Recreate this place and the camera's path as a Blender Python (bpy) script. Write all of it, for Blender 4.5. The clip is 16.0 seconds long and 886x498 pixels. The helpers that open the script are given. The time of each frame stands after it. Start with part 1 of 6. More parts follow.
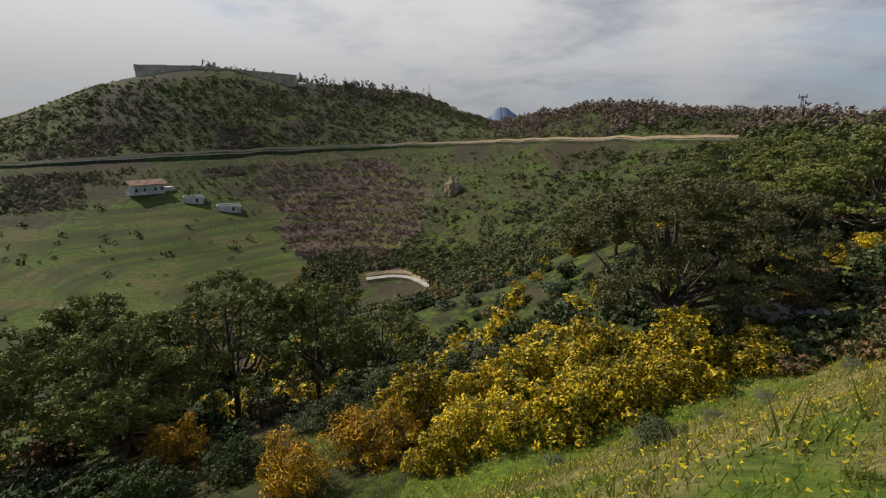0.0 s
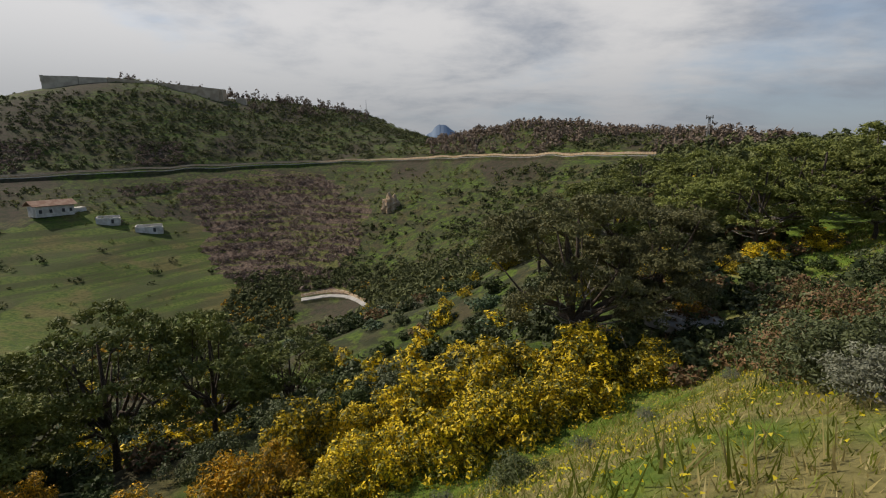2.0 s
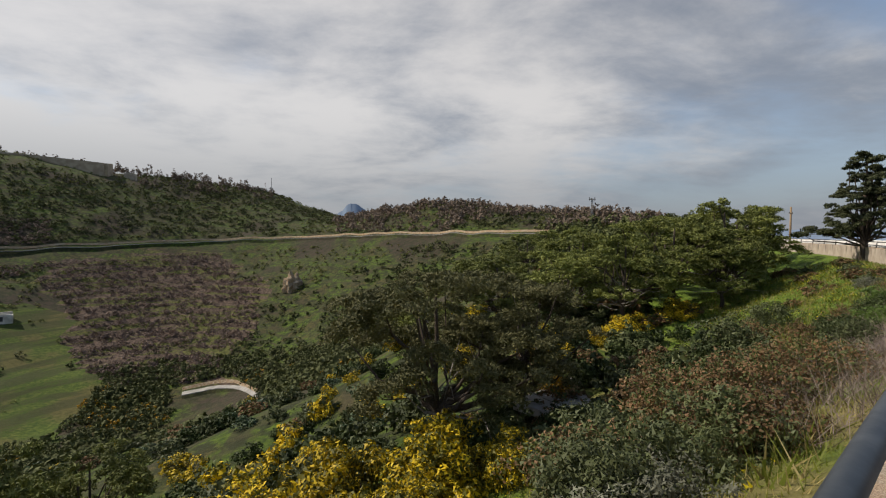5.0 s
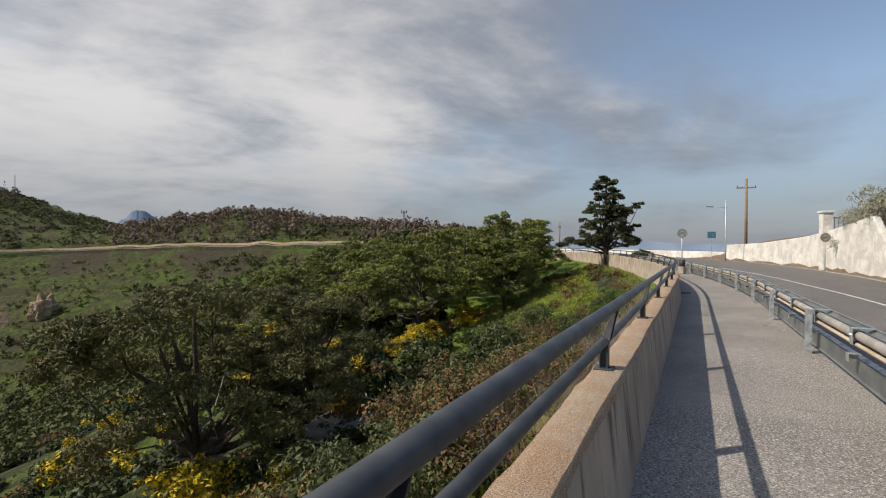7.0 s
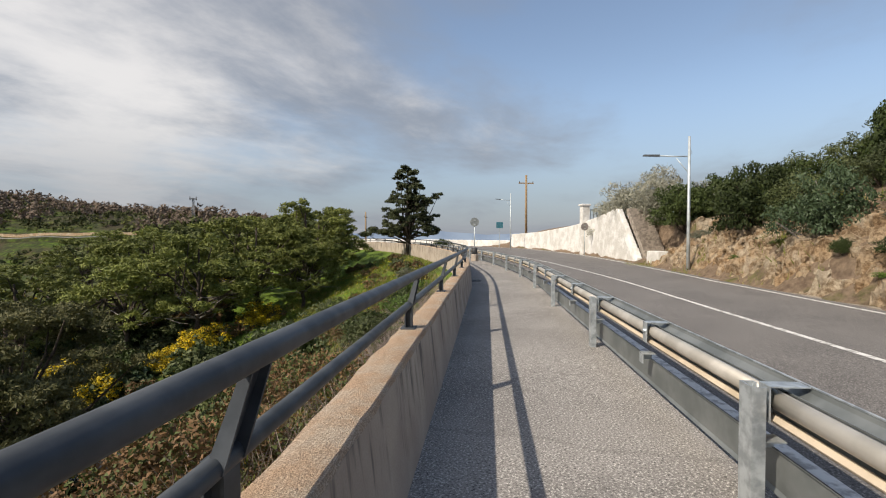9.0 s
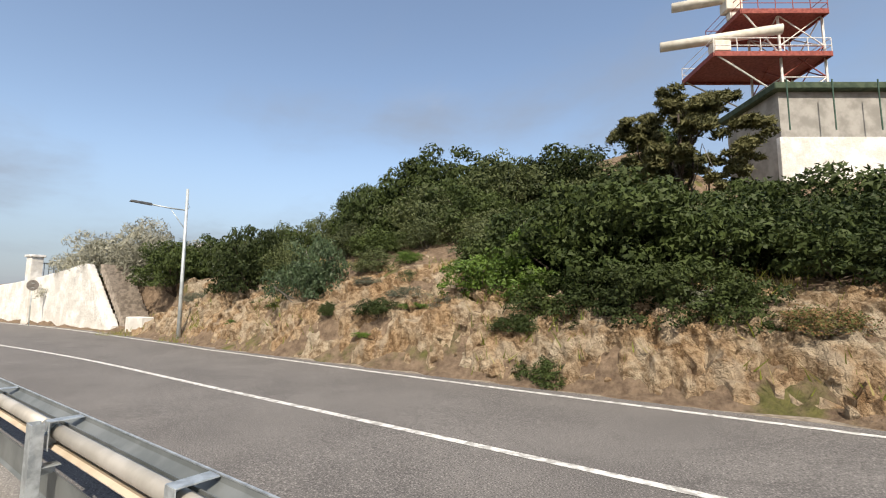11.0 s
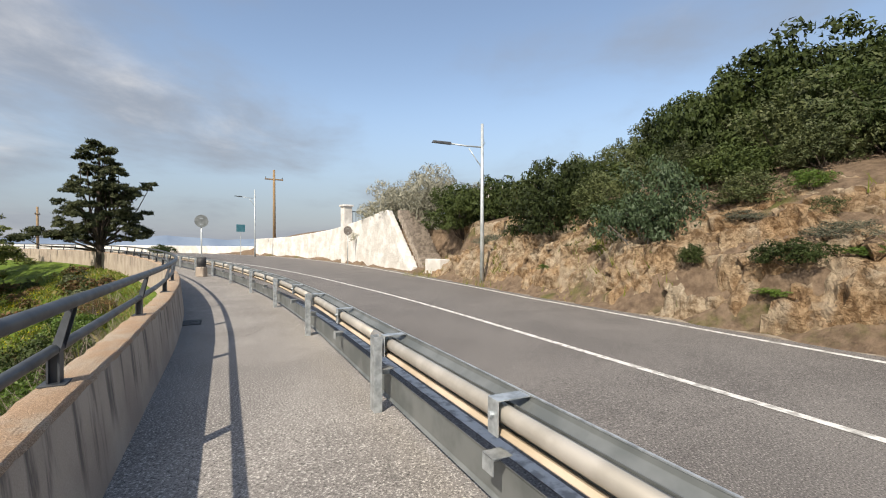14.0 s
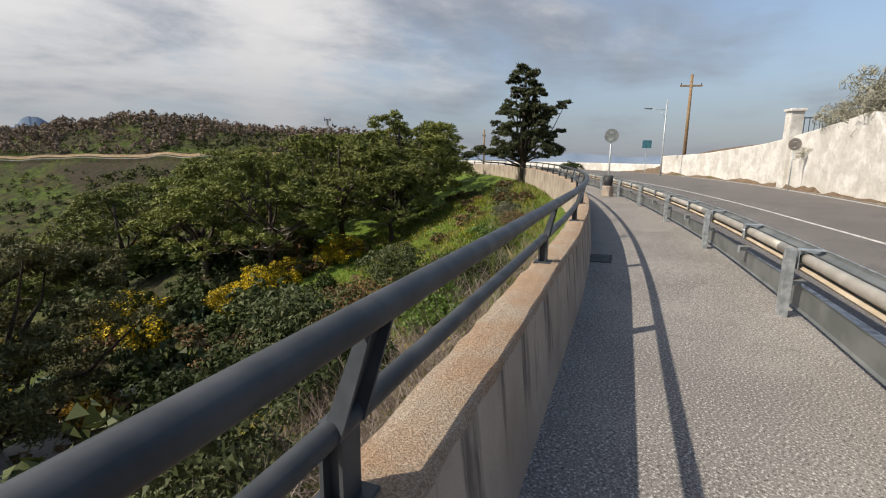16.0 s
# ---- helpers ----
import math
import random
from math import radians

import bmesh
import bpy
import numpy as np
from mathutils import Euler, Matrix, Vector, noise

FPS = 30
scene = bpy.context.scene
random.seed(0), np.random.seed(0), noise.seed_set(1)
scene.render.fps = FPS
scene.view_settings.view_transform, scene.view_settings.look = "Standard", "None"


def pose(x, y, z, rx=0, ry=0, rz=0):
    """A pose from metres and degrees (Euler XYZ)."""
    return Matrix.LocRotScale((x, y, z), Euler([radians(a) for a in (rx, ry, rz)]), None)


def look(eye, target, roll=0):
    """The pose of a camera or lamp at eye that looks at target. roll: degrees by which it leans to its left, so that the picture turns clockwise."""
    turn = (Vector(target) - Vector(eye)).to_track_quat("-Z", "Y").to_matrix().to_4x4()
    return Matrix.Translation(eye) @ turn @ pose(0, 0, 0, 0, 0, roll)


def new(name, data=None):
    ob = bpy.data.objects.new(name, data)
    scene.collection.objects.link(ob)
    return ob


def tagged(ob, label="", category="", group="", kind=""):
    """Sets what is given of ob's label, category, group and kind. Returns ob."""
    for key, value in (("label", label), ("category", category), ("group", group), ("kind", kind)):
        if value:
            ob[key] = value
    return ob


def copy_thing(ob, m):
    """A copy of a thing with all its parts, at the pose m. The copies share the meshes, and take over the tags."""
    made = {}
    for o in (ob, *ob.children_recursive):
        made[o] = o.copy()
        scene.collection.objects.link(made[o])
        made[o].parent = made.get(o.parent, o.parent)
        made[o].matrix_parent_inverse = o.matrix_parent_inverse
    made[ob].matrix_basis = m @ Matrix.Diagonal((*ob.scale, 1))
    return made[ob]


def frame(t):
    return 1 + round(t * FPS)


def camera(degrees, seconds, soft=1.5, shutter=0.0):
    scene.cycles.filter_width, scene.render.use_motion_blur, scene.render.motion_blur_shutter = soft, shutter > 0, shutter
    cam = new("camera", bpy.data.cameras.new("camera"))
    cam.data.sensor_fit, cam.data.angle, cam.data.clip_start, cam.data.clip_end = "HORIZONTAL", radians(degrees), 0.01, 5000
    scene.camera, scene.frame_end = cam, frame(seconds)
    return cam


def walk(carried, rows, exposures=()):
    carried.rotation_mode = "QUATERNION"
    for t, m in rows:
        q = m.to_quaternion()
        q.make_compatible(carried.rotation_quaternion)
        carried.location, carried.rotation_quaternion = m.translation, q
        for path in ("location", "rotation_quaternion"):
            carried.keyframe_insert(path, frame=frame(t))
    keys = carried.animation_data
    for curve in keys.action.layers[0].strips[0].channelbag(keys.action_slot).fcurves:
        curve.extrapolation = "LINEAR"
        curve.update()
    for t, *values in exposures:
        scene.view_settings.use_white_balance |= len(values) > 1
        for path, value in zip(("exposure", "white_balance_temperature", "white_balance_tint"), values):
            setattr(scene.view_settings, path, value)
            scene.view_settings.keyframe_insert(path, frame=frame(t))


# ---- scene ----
cam = camera(87.3, 16.0, 1.1)
PATH = [
    (0, (0.718, -1.689, 1.812), (0.459, 0.239, 1.346), 0.4),
    (0.5, (1.337, -1.355, 1.816), (1.112, 0.577, 1.348), 0.4),
    (1, (1.863, -1.073, 1.813), (1.69, 0.865, 1.35), 0.3),
    (1.5, (2.401, -0.759, 1.828), (2.287, 1.19, 1.393), 0.4),
    (2, (2.953, -0.460, 1.873), (2.935, 1.500, 1.475), 0.4),
    (2.5, (3.511, -0.077, 1.870), (3.598, 1.891, 1.521), 0.3),
    (3, (4.083, 0.252, 1.872), (4.256, 2.223, 1.579), 0.3),
    (3.2, (4.333, 0.314, 1.872), (4.538, 2.286, 1.605), 0.3),
    (5.3, (6.923, 1.875, 1.692), (7.351, 3.828, 1.657), 0.5),
    (5.5, (7.156, 1.987, 1.671), (7.673, 3.918, 1.655), 0.4),
    (6, (7.791, 2.246, 1.637), (8.515, 4.111, 1.647), 0.3),
    (6.5, (8.401, 2.463, 1.603), (9.314, 4.242, 1.618), 0.3),
    (7, (8.944, 2.712, 1.577), (10.011, 4.403, 1.565), 0.3),
    (7.5, (9.491, 3.011, 1.533), (10.674, 4.623, 1.494), 0.3),
    (8, (10.028, 3.304, 1.508), (11.331, 4.82, 1.438), 0.2),
    (8.5, (10.578, 3.565, 1.479), (12.0, 4.968, 1.394), 0.0),
    (9, (11.082, 3.799, 1.465), (12.726, 4.937, 1.416), -0.1),
    (9.5, (11.62, 4.006, 1.493), (13.516, 4.641, 1.524), -0.2),
    (9.9, (12.015, 4.096, 1.506), (14.01, 4.2, 1.598), -0.1),
    (10, (12.115, 4.111, 1.504), (14.113, 4.073, 1.595), -0.2),
    (10.2, (12.329, 4.153, 1.518), (14.297, 3.819, 1.641), -0.3),
    (12.3, (14.933, 5.379, 1.444), (16.686, 4.449, 1.693), 0.1),
    (12.5, (15.161, 5.545, 1.445), (16.967, 4.718, 1.673), 0.1),
    (13, (15.635, 5.973, 1.48), (17.559, 5.448, 1.623), -0.1),
    (13.5, (16.144, 6.312, 1.49), (18.134, 6.122, 1.54), -0.1),
    (14, (16.63, 6.659, 1.47), (18.625, 6.808, 1.444), 0.0),
    (14.5, (17.17, 6.962, 1.456), (19.118, 7.409, 1.362), 0.2),
    (15, (17.635, 7.376, 1.428), (19.47, 8.152, 1.249), 0.3),
    (15.5, (18.189, 7.67, 1.435), (19.816, 8.804, 1.179), 0.3),
    (16, (18.661, 8.172, 1.454), (19.91, 9.687, 1.074), 0.4),
]
EXPOSURES = [(0, -0.05), (3, -0.05), (5.5, 0.0), (7, 0.05), (8.5, 0.18), (10, 0.42), (12.5, 0.54), (14, 0.44), (16, 0.18)]
walk(cam, [(t, look(eye, target, roll)) for t, eye, target, roll in PATH], EXPOSURES)

# ---- world, sun, exposure ----
SUN_AZ, SUN_EL = radians(161), radians(44.5)
sun_way = Vector((math.cos(SUN_AZ) * math.cos(SUN_EL), math.sin(SUN_AZ) * math.cos(SUN_EL), math.sin(SUN_EL)))
sun = new("sun", bpy.data.lights.new("sun", "SUN"))
sun.data.energy, sun.data.angle, sun.data.color = 4.3, radians(0.6), (1.0, 0.895, 0.75)
sun.matrix_world = look((0, 0, 80), Vector((0, 0, 80)) - sun_way)

world = bpy.data.worlds.new("sky")
scene.world = world
world.use_nodes = True


class Nodes:
    """A small writer of node trees."""

    def __init__(self, tree):
        self.tree = tree
        tree.nodes.clear()

    def add(self, kind, ins=None, **props):
        n = self.tree.nodes.new(kind)
        for k, v in props.items():
            if k == "blend_type":
                n.blend_type = v
            elif k == "operation":
                n.operation = v
            elif k == "data_type":
                n.data_type = v
            elif k == "sky_type":
                n.sky_type = v
            elif k == "feature":
                n.feature = v
            elif k == "wave_type":
                n.wave_type = v
        for k, v in (ins or {}).items():
            if hasattr(v, "is_linked") or hasattr(v, "links"):
                self.tree.links.new(v, n.inputs[k])
            else:
                n.inputs[k].default_value = v
        return n

    def math(self, op, a, b=0.0, clamp=False):
        n = self.add("ShaderNodeMath", {0: a, 1: b}, operation=op)
        n.use_clamp = clamp
        return n.outputs[0]

    def mix(self, f, a, b, blend="MIX"):
        n = self.add("ShaderNodeMix", {0: f, 6: a, 7: b}, data_type="RGBA", blend_type=blend)
        return n.outputs[2]

    def noise(self, vec, scale, detail=4.0, rough=0.55):
        return self.add("ShaderNodeTexNoise", {"Vector": vec, "Scale": scale, "Detail": detail, "Roughness": rough}).outputs["Fac"]

    def ramp(self, f, a, b):
        n = self.add("ShaderNodeMapRange", {0: f, 1: a, 2: b, 3: 0.0, 4: 1.0})
        n.interpolation_type = "SMOOTHSTEP"
        return n.outputs[0]

    def bump(self, height, strength, distance):
        return self.add("ShaderNodeBump", {"Height": height, "Strength": strength, "Distance": distance}).outputs[0]


def rgb(*c):
    return (*c, 1.0)


def build_sky():
    w = Nodes(world.node_tree)
    sky = w.add("ShaderNodeTexSky", sky_type="NISHITA")
    sky.sun_disc = False
    sky.sun_elevation, sky.sun_rotation = SUN_EL, radians(90) - SUN_AZ
    sky.air_density, sky.dust_density, sky.ozone_density = 1.0, 0.6, 1.6
    d = w.add("ShaderNodeTexCoord").outputs["Generated"]
    s = w.add("ShaderNodeSeparateXYZ", {0: d})
    up = w.math("ADD", w.math("MAXIMUM", s.outputs[2], 0.0), 0.16)
    px, py = w.math("DIVIDE", s.outputs[0], up), w.math("DIVIDE", s.outputs[1], up)
    flat = w.add("ShaderNodeCombineXYZ", {0: w.math("MULTIPLY", px, 0.85), 1: py, 2: 0.3}).outputs[0]
    warp = w.noise(flat, 0.35, 3.0)
    bent = w.add("ShaderNodeVectorMath", {0: flat, 1: w.add("ShaderNodeCombineXYZ", {0: warp, 1: warp, 2: 0.0}).outputs[0]}, operation="ADD").outputs[0]
    big = w.noise(bent, 0.42, 7.0, 0.52)
    fine = w.noise(bent, 1.6, 6.0, 0.6)
    side = w.math("SUBTRACT", s.outputs[1], w.math("MULTIPLY", s.outputs[0], 0.75))
    cover = w.math("ADD", w.math("ADD", big, w.math("MULTIPLY", fine, 0.34)), w.math("MULTIPLY", side, 0.14))
    mask = w.ramp(cover, 0.54, 0.80)
    shade = w.ramp(w.math("ADD", w.noise(bent, 0.9, 8.0, 0.6), w.math("MULTIPLY", side, 0.22)), 0.46, 0.78)
    shade = w.math("MULTIPLY", shade, w.math("SUBTRACT", 1.0, w.math("MULTIPLY", w.ramp(s.outputs[2], 0.26, 0.03), 0.7)))
    cloud = w.mix(shade, rgb(2.5, 2.7, 3.1), rgb(7.7, 7.3, 6.9))
    low = w.ramp(s.outputs[2], 0.30, 0.0)
    clear = w.mix(1.0, sky.outputs[0], rgb(1.60, 1.48, 1.38), "MULTIPLY")
    veil = w.mix(w.math("MULTIPLY", w.math("ADD", low, 0.22), 0.70), clear, rgb(2.0, 2.35, 3.05))
    both = w.mix(w.math("MULTIPLY", mask, 0.82), veil, cloud)
    bg = w.add("ShaderNodeBackground", {"Color": both, "Strength": 0.1})
    out = w.add("ShaderNodeOutputWorld")
    w.tree.links.new(bg.outputs[0], out.inputs[0])


build_sky()

# ---- materials ----
MATS = {}


def material(name, colour_fn, rough=0.8, metal=0.0, bump=None, through_light=0.0, spec=0.3):
    """colour_fn(nodes, position) gives a colour socket; bump(nodes, position) gives (height, strength, distance)."""
    m = bpy.data.materials.new(name)
    m.use_nodes = True
    w = Nodes(m.node_tree)
    pos = w.add("ShaderNodeNewGeometry").outputs["Position"]
    col = colour_fn(w, pos)
    ins = {"Base Color": col, "Roughness": rough if not callable(rough) else rough(w, pos), "Metallic": metal, "Specular IOR Level": spec}
    if bump:
        h, st, di = bump(w, pos)
        ins["Normal"] = w.bump(h, st, di)
    b = w.add("ShaderNodeBsdfPrincipled", ins).outputs[0]
    if through_light:
        t = w.add("ShaderNodeBsdfTranslucent", {"Color": col}).outputs[0]
        b = w.add("ShaderNodeMixShader", {0: through_light, 1: b, 2: t}).outputs[0]
    out = w.add("ShaderNodeOutputMaterial")
    w.tree.links.new(b, out.inputs[0])
    MATS[name] = m
    return m


def two(a, b, scale, lo=0.35, hi=0.65, detail=5.0):
    def fn(w, p):
        return w.mix(w.ramp(w.noise(p, scale, detail), lo, hi), rgb(*a), rgb(*b))
    return fn


def leafy(dark, light, tip=None, share=0.0, scale=0.5):
    """Foliage: each leaf differs, clumps differ, some leaves carry another colour."""
    def fn(w, p):
        isl = w.add("ShaderNodeNewGeometry").outputs["Random Per Island"]
        obr = w.add("ShaderNodeObjectInfo").outputs["Random"]
        big = w.ramp(w.noise(p, scale, 3.0), 0.3, 0.7)
        f = w.math("ADD", w.math("MULTIPLY", isl, 0.55), w.math("MULTIPLY", big, 0.45))
        col = w.mix(f, rgb(*dark), rgb(*light))
        if tip:
            pick = w.math("GREATER_THAN", w.math("ADD", w.math("FRACT", w.math("MULTIPLY", isl, 17.0)), w.math("MULTIPLY", w.math("SUBTRACT", big, 0.5), 0.5)), 1.0 - share)
            col = w.mix(pick, col, rgb(*tip))
        gain = w.math("ADD", w.math("MULTIPLY", obr, 0.5), 0.75)
        grey = w.add("ShaderNodeCombineColor", {0: gain, 1: gain, 2: gain}).outputs[0]
        return w.mix(1.0, col, grey, "MULTIPLY")
    return fn


material("pine_needles", leafy((0.046, 0.062, 0.013), (0.225, 0.245, 0.055)), 0.65, through_light=0.12)
material("pine_dry", leafy((0.048, 0.054, 0.020), (0.165, 0.155, 0.060)), 0.7, through_light=0.10)
material("cypress_leaf", leafy((0.024, 0.032, 0.013), (0.080, 0.090, 0.036)), 0.7, through_light=0.1)
material("gorse_flower", leafy((0.070, 0.075, 0.012), (0.20, 0.18, 0.020), (0.60, 0.43, 0.012), 0.48), 0.6, through_light=0.12)
material("gorse_orange", leafy((0.10, 0.075, 0.012), (0.26, 0.17, 0.015), (0.60, 0.33, 0.008), 0.45), 0.6, through_light=0.12)
material("lentisk_leaf", leafy((0.017, 0.029, 0.007), (0.062, 0.084, 0.021)), 0.65, through_light=0.10, spec=0.25)
material("olive_leaf", leafy((0.035, 0.050, 0.016), (0.115, 0.130, 0.050)), 0.6, through_light=0.10)
material("blue_leaf", leafy((0.028, 0.050, 0.022), (0.080, 0.120, 0.055)), 0.55, through_light=0.07)
material("bright_leaf", leafy((0.040, 0.075, 0.012), (0.120, 0.190, 0.030)), 0.5, through_light=0.12)
material("rust_leaf", leafy((0.085, 0.058, 0.026), (0.26, 0.145, 0.068), (0.085, 0.105, 0.030), 0.34), 0.7, through_light=0.07)
material("grey_leaf", leafy((0.065, 0.070, 0.045), (0.17, 0.175, 0.125)), 0.7, through_light=0.07)
material("broom_white", leafy((0.16, 0.16, 0.11), (0.46, 0.45, 0.36)), 0.7, through_light=0.10)
material("scrub_brown", leafy((0.085, 0.062, 0.050), (0.28, 0.205, 0.165)), 0.85, through_light=0.10)
material("scrub_green", leafy((0.080, 0.092, 0.020), (0.20, 0.21, 0.055)), 0.8, through_light=0.10)
material("scrub_dark", leafy((0.040, 0.050, 0.016), (0.120, 0.132, 0.042)), 0.8, through_light=0.10)
material("bare_trees", leafy((0.095, 0.072, 0.054), (0.21, 0.16, 0.12)), 0.85, through_light=0.10)
material("flower_yellow", leafy((0.55, 0.45, 0.01), (0.75, 0.62, 0.02)), 0.6, through_light=0.3)
material("grass_blade", leafy((0.09, 0.125, 0.014), (0.23, 0.25, 0.038), (0.34, 0.285, 0.115), 0.30, 0.35), 0.6, through_light=0.3)
material("bark", two((0.035, 0.027, 0.021), (0.105, 0.082, 0.065), 14.0), 0.9, bump=lambda w, p: (w.noise(p, 40.0), 0.6, 0.02))
material("dead_wood", two((0.14, 0.125, 0.11), (0.33, 0.30, 0.27), 9.0), 0.9)
material("dry_stem", leafy((0.12, 0.090, 0.075), (0.33, 0.275, 0.24)), 0.9)


def ground_colour(w, p):
    """Grass, dry growth and low scrub in patches, drawn out along old terraces that follow the contours."""
    near = w.noise(p, 0.9, 6.0, 0.65)
    mid = w.noise(p, 0.11, 5.0, 0.6)
    far = w.noise(p, 0.022, 5.0, 0.6)
    grass = w.mix(w.ramp(near, 0.35, 0.65), rgb(0.026, 0.048, 0.005), rgb(0.082, 0.122, 0.012))
    dry = w.mix(w.ramp(w.noise(p, 2.5, 6.0), 0.35, 0.65), rgb(0.036, 0.034, 0.010), rgb(0.092, 0.080, 0.027))
    g = w.mix(w.ramp(mid, 0.46, 0.62), grass, dry)
    scrub = w.mix(near, rgb(0.026, 0.020, 0.012), rgb(0.066, 0.048, 0.032))
    g = w.mix(w.ramp(far, 0.48, 0.60), g, scrub)
    level = w.add("ShaderNodeVectorMath", {0: p, 1: (0.035, 0.035, 0.75)}, operation="MULTIPLY").outputs[0]
    terrace = w.ramp(w.math("ADD", w.noise(level, 1.0, 5.0, 0.6), w.math("MULTIPLY", w.noise(p, 0.3, 5.0), 0.35)), 0.66, 0.76)
    g = w.mix(w.math("MULTIPLY", terrace, 0.7), g, rgb(0.045, 0.038, 0.020))
    low = w.ramp(w.noise(p, 0.42, 8.0, 0.72), 0.48, 0.55)
    return w.mix(w.math("MULTIPLY", low, 0.85), g, rgb(0.020, 0.025, 0.008))


def field_colour(w, p):
    """Grazed green field with faint terrace lines."""
    n1, n2 = w.noise(p, 0.05, 6.0, 0.6), w.noise(p, 0.8, 6.0, 0.68)
    green = w.mix(w.ramp(n2, 0.3, 0.7), rgb(0.026, 0.052, 0.005), rgb(0.092, 0.125, 0.015))
    straw = w.mix(w.ramp(n2, 0.3, 0.7), rgb(0.058, 0.056, 0.014), rgb(0.125, 0.112, 0.034))
    g = w.mix(w.ramp(n1, 0.46, 0.62), green, straw)
    level = w.add("ShaderNodeVectorMath", {0: p, 1: (0.02, 0.02, 0.55)}, operation="MULTIPLY").outputs[0]
    line = w.ramp(w.math("ADD", w.noise(level, 1.0, 4.0, 0.6), w.math("MULTIPLY", n2, 0.45)), 0.70, 0.78)
    return w.mix(w.math("MULTIPLY", line, 0.75), g, rgb(0.035, 0.040, 0.012))


def thorn_colour(w, p):
    """Leafless brown thorn scrub in contour rows with grassy strips between."""
    n2 = w.noise(p, 0.6, 8.0, 0.75)
    brown = w.mix(w.ramp(n2, 0.38, 0.62), rgb(0.030, 0.021, 0.015), rgb(0.145, 0.100, 0.075))
    grass = w.mix(w.ramp(n2, 0.38, 0.62), rgb(0.035, 0.045, 0.008), rgb(0.120, 0.120, 0.030))
    level = w.add("ShaderNodeVectorMath", {0: p, 1: (0.03, 0.03, 0.65)}, operation="MULTIPLY").outputs[0]
    row = w.ramp(w.math("ADD", w.noise(level, 1.0, 5.0, 0.65), w.math("MULTIPLY", n2, 0.25)), 0.60, 0.68)
    return w.mix(row, brown, grass)


material("field_grass", field_colour, 0.95, bump=lambda w, p: (w.noise(p, 1.2, 8.0, 0.7), 0.8, 0.3))
material("thorn_ground", thorn_colour, 0.95, bump=lambda w, p: (w.noise(p, 0.9, 8.0, 0.75), 1.0, 0.7))
material("hill_ground", ground_colour, 0.95, bump=lambda w, p: (w.noise(p, 1.6, 8.0, 0.7), 0.8, 0.25))


def bank_colour(w, p):
    """Grass bank below the walkway, greener towards its foot, with straw patches."""
    n1, n2 = w.noise(p, 0.35, 5.0), w.noise(p, 3.0, 6.0, 0.65)
    green = w.mix(w.ramp(n2, 0.3, 0.7), rgb(0.055, 0.105, 0.009), rgb(0.14, 0.20, 0.019))
    straw = w.mix(w.ramp(n2, 0.3, 0.7), rgb(0.15, 0.135, 0.042), rgb(0.27, 0.235, 0.088))
    s = w.add("ShaderNodeSeparateXYZ", {0: p})
    drop = w.ramp(w.math("ADD", s.outputs[2], w.math("MULTIPLY", n1, 5.0)), -6.5, -4.5)
    near = w.ramp(s.outputs[0], 32.0, 22.0)
    return w.mix(w.math("MULTIPLY", w.math("MULTIPLY", drop, near), w.ramp(n1, 0.34, 0.56)), green, straw)


def soil_colour(w, p):
    n1, n2 = w.noise(p, 0.5, 6.0, 0.6), w.noise(p, 5.0, 7.0, 0.68)
    soil = w.mix(w.ramp(n2, 0.3, 0.7), rgb(0.13, 0.090, 0.060), rgb(0.28, 0.205, 0.140))
    weed = w.mix(w.ramp(n2, 0.3, 0.7), rgb(0.075, 0.080, 0.022), rgb(0.16, 0.15, 0.05))
    return w.mix(w.ramp(n1, 0.56, 0.66), soil, weed)


material("hill_soil", soil_colour, 0.95, bump=lambda w, p: (w.noise(p, 6.0, 8.0, 0.7), 1.0, 0.15))
material("bank_grass", bank_colour, 0.9, bump=lambda w, p: (w.noise(p, 7.0, 8.0, 0.7), 0.9, 0.12))


def asphalt_colour(a, b, speck):
    def fn(w, p):
        grain = w.noise(p, 62.0, 3.0, 0.7)
        stain = w.noise(p, 0.7, 6.0, 0.6)
        base = w.mix(w.ramp(stain, 0.3, 0.7), rgb(*a), rgb(*b))
        c = w.mix(w.ramp(grain, 0.52, 0.68), base, rgb(*speck))
        d = w.mix(w.ramp(grain, 0.46, 0.34), c, rgb(a[0] * 0.4, a[1] * 0.4, a[2] * 0.4))
        crack = w.add("ShaderNodeTexVoronoi", {"Vector": w.add("ShaderNodeVectorMath", {0: p, 1: w.add("ShaderNodeCombineXYZ", {0: stain, 1: w.noise(p, 1.9)}).outputs[0]}, operation="ADD").outputs[0], "Scale": 0.28}, feature="DISTANCE_TO_EDGE").outputs["Distance"]
        return w.mix(w.math("MULTIPLY", w.ramp(crack, 0.005, 0.001), 0.22), d, rgb(a[0] * 0.35, a[1] * 0.35, a[2] * 0.35))
    return fn


material("road_asphalt", asphalt_colour((0.122, 0.114, 0.109), (0.172, 0.161, 0.152), (0.34, 0.32, 0.30)), 0.85, bump=lambda w, p: (w.noise(p, 90.0, 3.0), 0.5, 0.006))
material("path_asphalt", asphalt_colour((0.195, 0.182, 0.170), (0.275, 0.257, 0.238), (0.60, 0.57, 0.53)), 0.88, bump=lambda w, p: (w.noise(p, 75.0, 3.0), 0.6, 0.007))
material("road_paint", two((0.36, 0.35, 0.33), (0.70, 0.69, 0.66), 9.0, 0.36, 0.56), 0.7)


